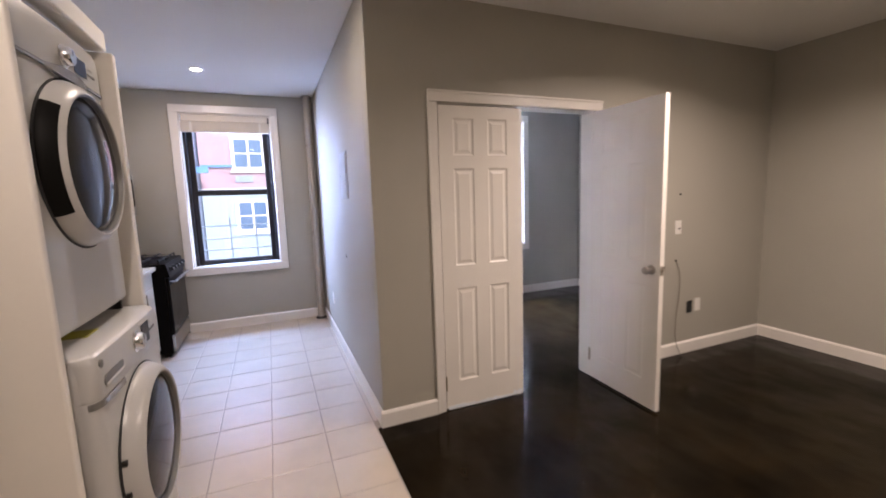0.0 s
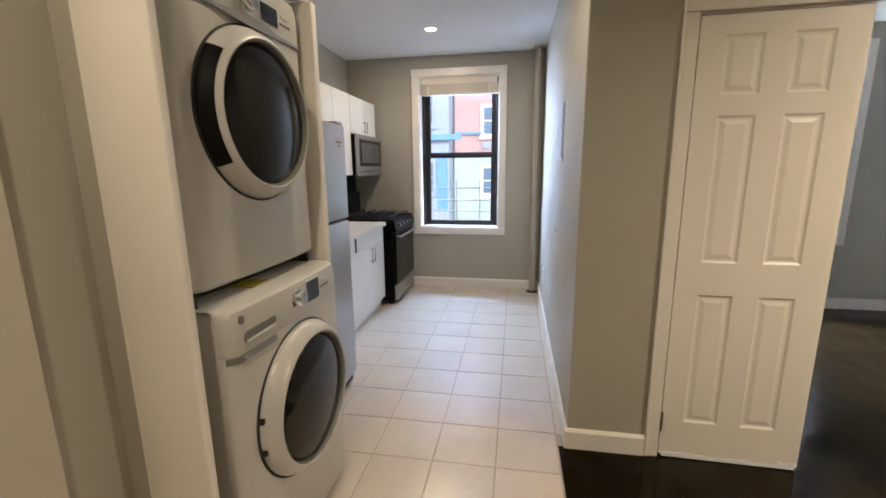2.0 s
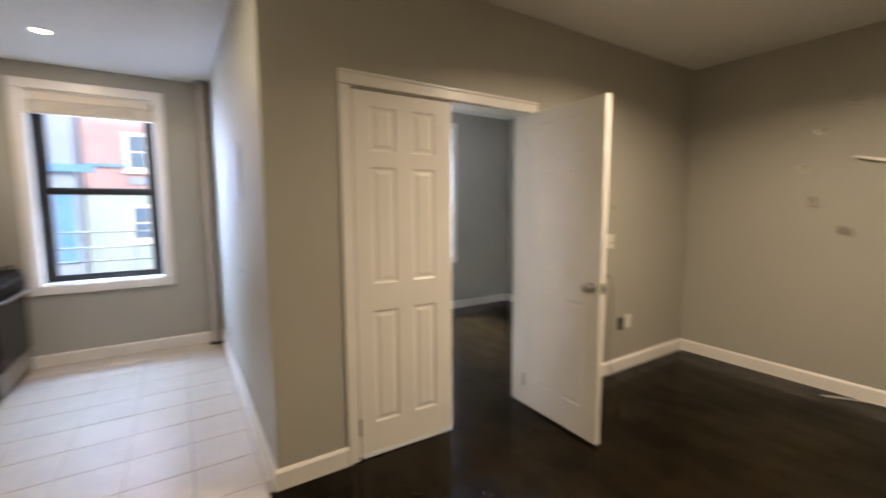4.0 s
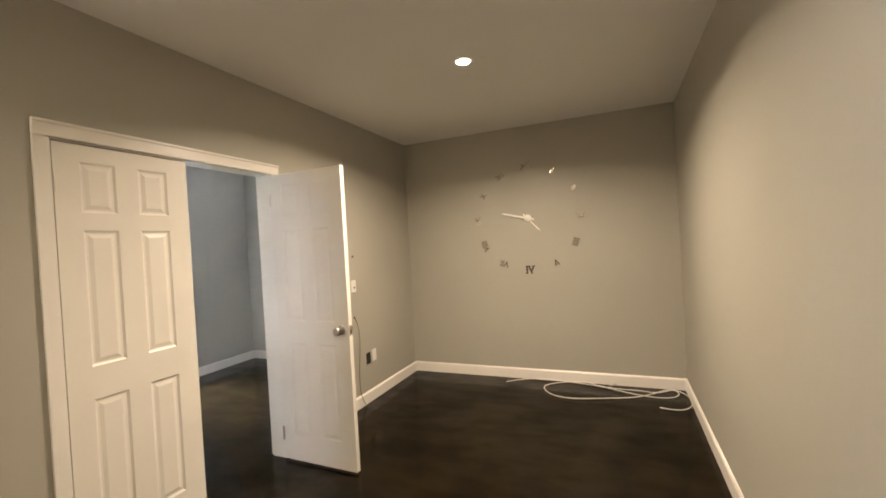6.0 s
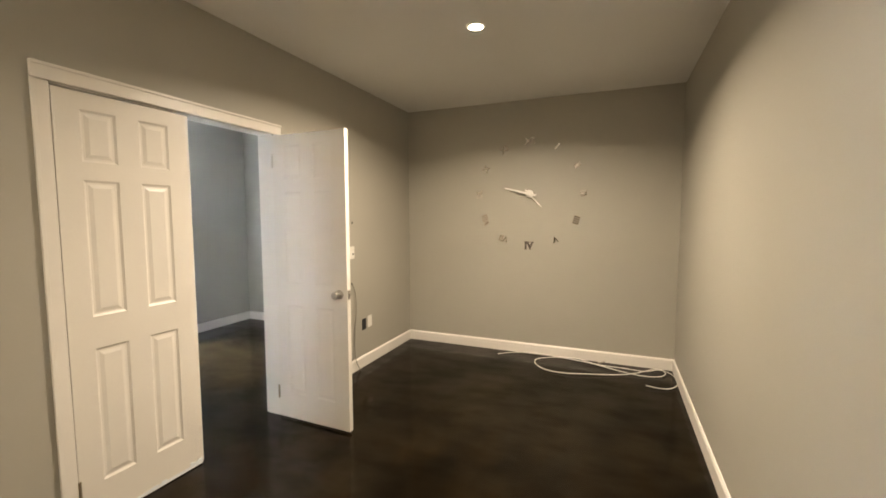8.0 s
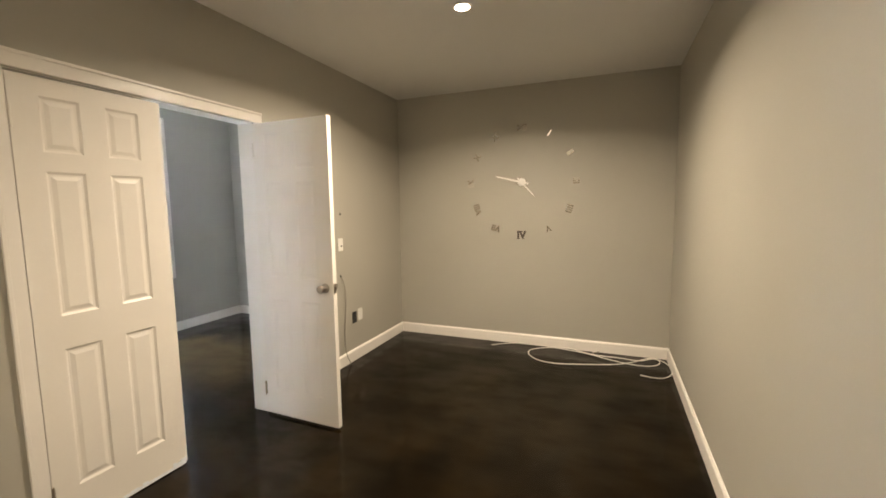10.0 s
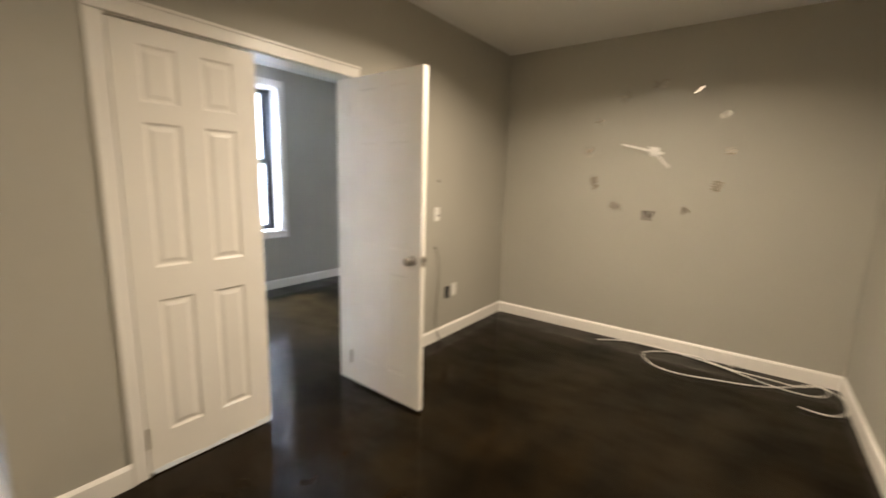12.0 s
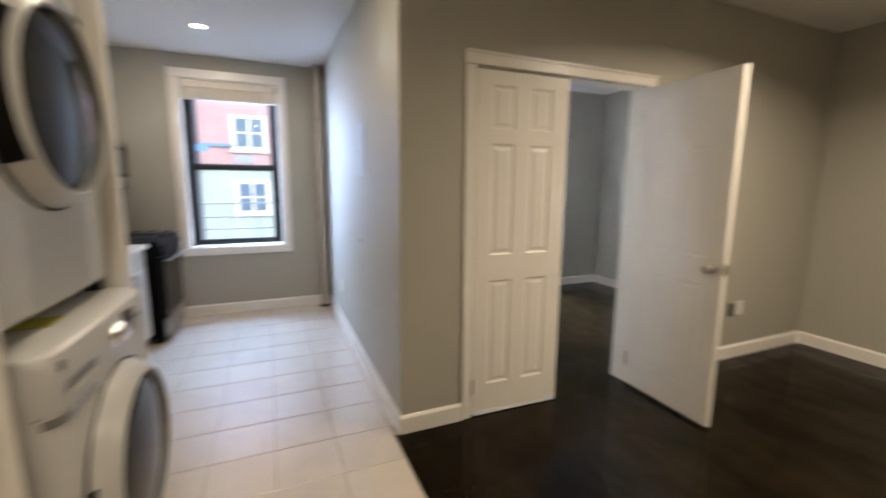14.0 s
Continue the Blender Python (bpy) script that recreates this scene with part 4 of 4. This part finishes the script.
wall_plate("light_switch", pose(LX, 1.056, 1.259, 0, 0, 90), "white rocker switch on the entry wall", "light switch", "switch")

# ---- fittings on the door wall ----
wall_plate("cable_plate", pose(3.272, DY, 1.135), "white cable jack plate on the grey wall", "wall plate", "jack")
wall_plate("wall_outlet", pose(3.553, DY, 0.425), "white blank plate beside an open box", "outlet", "")
ob = thing("open_junction_box", pose(3.452, DY, 0.415), "open black junction box in the grey wall", "junction box")
part("box", boxed(-0.035, 0.035, -0.004, -0.0005, -0.055, 0.055, 0.001, 1), M_NEARBLACK, ob)
for z, n in ((1.412, "wall_hole"), (0.846, "wall_hole")):
    ho = thing(n, pose(3.287 if z > 1 else 3.262, DY, z), "small dark cable hole in the grey wall", "hole")
    # a disc on the wall, coloured as the shade inside the hole
    bm = bmesh.new()
    lathe(bm, ((0.0, 0.003), (0.008, 0.003), (0.011, 0.0005)), pose(0, 0, 0, 90, 0, 0) @ pose(0, 0, 0, 180, 0, 0) @ pose(0, 0, 0, 180, 0, 0), 14)
    part("hole_disc", bm, M_NEARBLACK, ho)
ho = thing("wall_hole", pose(WX, 3.55, 0.985), "small dark hole in the kitchen wall", "hole")
# again a disc with the hole's shade as its colour
bm = bmesh.new()
lathe(bm, ((0.0, 0.003), (0.012, 0.003), (0.016, 0.0005)), pose(0, 0, 0, 0, -90, 0), 14)
part("hole_disc", bm, M_NEARBLACK, ho)
cd = wire("hanging_wire", [(3.262, DY - 0.006, 0.842), (3.275, DY - 0.02, 0.80), (3.30, DY - 0.022, 0.70), (3.305, DY - 0.016, 0.55), (3.285, DY - 0.012, 0.40), (3.270, DY - 0.014, 0.25), (3.272, DY - 0.022, 0.13), (3.29, DY - 0.03, 0.06), (3.31, DY - 0.05, 0.006)], 0.0035, M_CORD)
tagged(cd, "thin grey wire hanging from a wall hole", "wire")

# ---- clock ----
CY, CZ, CR = 1.085, 1.705, 0.545
clock = thing("wall_clock", pose(EX, CY, CZ) @ pose(0, 0, 0, 0, 0, 0), "frameless stick-on wall clock with white pointers and roman numerals", "clock")
# own axes: x along the wall to the viewer's right, y up, z towards the room
face = Matrix(((0, 0, -1, 0), (-1, 0, 0, 0), (0, 1, 0, 0), (0, 0, 0, 1)))
numerals = ("XII", "I", "II", "III", "IIII", "V", "IV", "VII", "VIII", "IX", "X", "XI")
slip = (0, -8, 6, 0, 12, -10, 0, 14, -12, 4, 0, 9)
for k, text in enumerate(numerals):
    a = radians(90 - 30 * k)
    r = CR if k != 3 else CR - 0.01
    turn = (0 if k == 6 else -30 * k) + slip[k]
    size = 0.086 if k != 6 else 0.105
    m = face @ Matrix.Translation((r * math.cos(a), r * math.sin(a), 0.003)) @ Matrix.Rotation(radians(turn), 4, "Z")
    n = lettering("numeral", text, size, 0.002, M_DARKNUM if k == 6 else M_SILVER, m, clock, 0.045 if k == 6 else 0.025)
    if k == 6:
        tagged(n, "dark numeral")
        for s in (-1, 1):
            for x0, x1 in ((-0.048, -0.016), (-0.004, 0.022), (0.030, 0.052)) if s > 0 else ((-0.048, -0.016), (0.012, 0.034)):
                bm = boxed(x0, x1, s * 0.037 - 0.003, s * 0.037 + 0.003, -0.001, 0.0025)
                bmesh.ops.transform(bm, matrix=m, verts=bm.verts)
                part("serif", bm, M_DARKNUM, clock)
bm = bmesh.new()
lathe(bm, ((0.0, 0.020), (0.030, 0.020), (0.040, 0.014), (0.042, 0.001)), face, 28)
part("hub", bm, M_HANDWHITE, clock, "white round hub", True)


def pointer(name, dx, dz, w, lift, tail):
    L = math.hypot(dx, dz)
    bm = bmesh.new()
    pts = ((-tail, -w), (0.0, -w), (L - 0.03, -w * 0.75), (L, 0), (L - 0.03, w * 0.75), (0.0, w), (-tail, w))
    lo = [bm.verts.new((x, y, 0.0)) for x, y in pts]
    hi = [bm.verts.new((x, y, 0.004)) for x, y in pts]
    bm.faces.new(lo[::-1])
    bm.faces.new(hi)
    for i in range(len(pts)):
        j = (i + 1) % len(pts)
        bm.faces.new((lo[i], lo[j], hi[j], hi[i]))
    bmesh.ops.transform(bm, matrix=face @ Matrix.Translation((0, 0, lift)) @ Matrix.Rotation(math.atan2(dz, dx), 4, "Z"), verts=bm.verts)
    part(name, bm, M_HANDWHITE, clock, "white pointer")


pointer("minute_pointer", -0.27, 0.068, 0.011, 0.030, 0.075)
pointer("hour_pointer", 0.135, -0.145, 0.008, 0.023, 0.06)

# ---- loose cable ----
loops = [(4.27, 1.36), (4.41, 1.18), (4.40, 0.92), (4.39, 0.63), (4.32, 0.40), (4.19, 0.19), (4.16, -0.01), (4.17, -0.17), (4.28, -0.24), (4.42, -0.19), (4.26, -0.06), (4.28, 0.10), (4.31, 0.27), (4.32, 0.42), (4.42, 0.59),
         (4.38, 0.82), (4.26, 0.95), (4.13, 0.96), (4.00, 0.86), (3.94, 0.67), (4.00, 0.43), (4.10, 0.19), (4.20, 0.02), (4.33, -0.10), (4.42, -0.18), (4.31, -0.28), (4.12, -0.31), (3.99, -0.28), (3.88, -0.17), (3.91, -0.04)]
cb = wire("loose_cable", [(x, y, 0.007 + 0.006 * (i % 3)) for i, (x, y) in enumerate(loops)], 0.0044, M_CABLE)
tagged(cb, "tangled white coaxial cable lying on the dark floor", "cable")
bm = bmesh.new()
tube(bm, (4.365, 0.36, 0.012), (4.385, 0.31, 0.022), 0.008, n=12)
tube(bm, (4.385, 0.31, 0.022), (4.388, 0.30, 0.024), 0.011, n=6)
tagged(part("cable_connector", bm, M_NICKEL, None, "", True), "small metal cable splitter by the baseboard", "connector")


# ---- outside ----
fixed("ground", boxed(-400, 400, OUT + 0.02, 800, -6.2, -6.0), M_GROUND, "grey concrete courtyard ground", "ground")
FY = 20.0


def far_window(parent, x0, x1, z0, z1, y, pairs=2, mat=M_TRIM, label="white framed window pair"):
    w = part("window", boxed(x0 - 0.10, x1 + 0.10, y - 0.05, y - 0.001, z0 - 0.12, z1 + 0.10), mat, parent, label)
    n = pairs
    for i in range(n):
        a, b = x0 + (x1 - x0) * i / n + 0.045, x0 + (x1 - x0) * (i + 1) / n - 0.045
        zm = (z0 + z1) / 2
        for za, zb in ((z0 + 0.04, zm - 0.03), (zm + 0.03, z1 - 0.04)):
            part("pane", boxed(a, b, y - 0.062, y - 0.051, za, zb), M_OUTWIN, w)
    part("sill", boxed(x0 - 0.16, x1 + 0.16, y - 0.12, y - 0.052, z0 - 0.20, z0 - 0.125), mat, w)
    return w


bh = thing("apartment_building", pose(3.5, FY, -6.0), "pink-red brick apartment house with a pale lower storey", "building")
L = lambda bm: local(bm, 3.5, FY, -6.0)
part("wall", L(boxed(-2.45, 14.0, FY, FY + 8, 2.05, 13.0)), M_BRICK, bh, "red brick upper storeys")
part("lower_wall", L(boxed(-2.47, 14.02, FY - 0.02, FY + 8, -6.0, 1.98)), M_STUCCO, bh, "pale stucco lower storey")
part("string_course", L(boxed(-2.47, 14.02, FY - 0.10, FY + 8, 1.985, 2.045)), M_TRIM, bh)
part("parapet", L(boxed(-2.5, 14.05, FY - 0.12, FY + 8.1, 13.005, 13.5)), M_STUCCO, bh)
for xc in (-0.62, 4.2, 8.6, 12.0):
    for zz in (-2.6, 0.24, 2.90, 5.7, 8.5):
        x0, x1 = xc - 0.53, xc + 0.62
        w = far_window(bh, x0 - 3.5, x1 - 3.5, zz + 6.0, zz + 1.22 + 6.0, -0.02)
part("grey_vent", L(boxed(-1.15, -0.45, FY - 0.08, FY - 0.02, 2.30, 2.58)), M_GREYFAC, bh)
part("pipe_run", L(boxed(-2.4, -1.2, FY - 0.14, FY - 0.05, 2.93, 3.03)), M_BLUE, bh)

gh = thing("neighbour_building", pose(-7.5, FY, -6.0), "blue-grey rendered neighbouring house with a blue ledge", "building")
L2 = lambda bm: local(bm, -7.5, FY, -6.0)
part("wall", L2(boxed(-13.0, -2.53, FY - 1.2, FY + 8, -6.0, 11.0)), M_GREYFAC, gh)
part("ledge", L2(boxed(-3.6, -2.0, FY - 1.45, FY - 1.21, 2.62, 2.86)), M_BLUE, gh, "blue ledge")
part("downpipe", L2(boxed(-3.05, -2.60, FY - 1.35, FY - 1.21, -0.4, 1.9)), M_BLUE, gh, "blue panel")
for xx in (-11.2, -8.6, -6.0, -3.9):
    for zz in (-2.4, 0.4, 3.3, 6.1):
        far_window(gh, xx + 7.5, xx + 0.7 + 7.5, zz + 6.0, zz + 1.3 + 6.0, -1.2, 1, M_GREYFAC, "grey framed window")
part("roof_edge", L2(boxed(-13.1, -2.51, FY - 1.3, FY + 8.1, 11.005, 11.4)), M_STUCCO, gh)

for wx0, wx1 in ((K["x0"], K["x1"]), (B["x0"], B["x1"])):
    g = thing("window_guard", pose((wx0 + wx1) / 2, OUT + 0.30, 0.62), "thin grey iron guard rails outside the window", "railing", "window guards")
    h = (wx1 - wx0) / 2 + 0.12
    for z in (0.26, 0.40, 0.56):
        bm = bmesh.new()
        tube(bm, (-h, 0, z), (h, 0, z), 0.009, n=8)
        part("rail", bm, M_GALV, g)
    for x in (-0.10, 0.20, -h, h):
        bm = bmesh.new()
        tube(bm, (x, 0, 0.0), (x, 0, 0.66), 0.010, n=8)
        part("post", bm, M_GALV, g)
    for x in (-h, h):
        bm = bmesh.new()
        tube(bm, (x, -0.31, 0.01), (x, 0, 0.01), 0.008, n=8)
        part("bracket", bm, M_GALV, g)


# ---- kitchen tiles ----
P = 0.3125
G = 0.0055
tile_meshes = {}


def tile(x0, x1, y0, y1):
    key = (round(x1 - x0, 4), round(y1 - y0, 4))
    if key not in tile_meshes:
        w, d = key[0] / 2, key[1] / 2
        bm = boxed(-w, w, -d, d, -0.012, 0.0, 0.0)
        top = [ed for ed in bm.edges if all(v.co.z > -0.001 for v in ed.verts)]
        bmesh.ops.bevel(bm, geom=top, offset=0.002, segments=1, affect="EDGES", profile=0.5)
        me = bpy.data.meshes.new("tile")
        bm.to_mesh(me)
        bm.free()
        me.materials.append(M_TILE)
        tile_meshes[key] = me
    ob = new("tile", tile_meshes[key])
    ob.parent = floor_kitchen
    ob.location = ((x0 + x1) / 2, (y0 + y1) / 2, random.uniform(-0.0006, 0.0002))
    ob.rotation_euler = (random.uniform(-0.0009, 0.0009), random.uniform(-0.0009, 0.0009), 0)


for i in range(-6, 3):
    for k in range(-14, 12):
        x0, x1 = -0.028 + i * P, -0.028 + (i + 1) * P
        y0, y1 = 1.975 + k * P, 1.975 + (k + 1) * P
        x0, x1 = max(x0, KX), min(x1, 0.604 if y0 < 2.5 else WX)
        y1 = min(y1, KY)
        if y0 < 1.22 and x1 < LX or y0 < -2.0:
            continue
        if x1 - x0 > 0.03 and y1 - y0 > 0.03:
            tile(x0 + G / 2, x1 - G / 2, y0 + G / 2, y1 - G / 2)
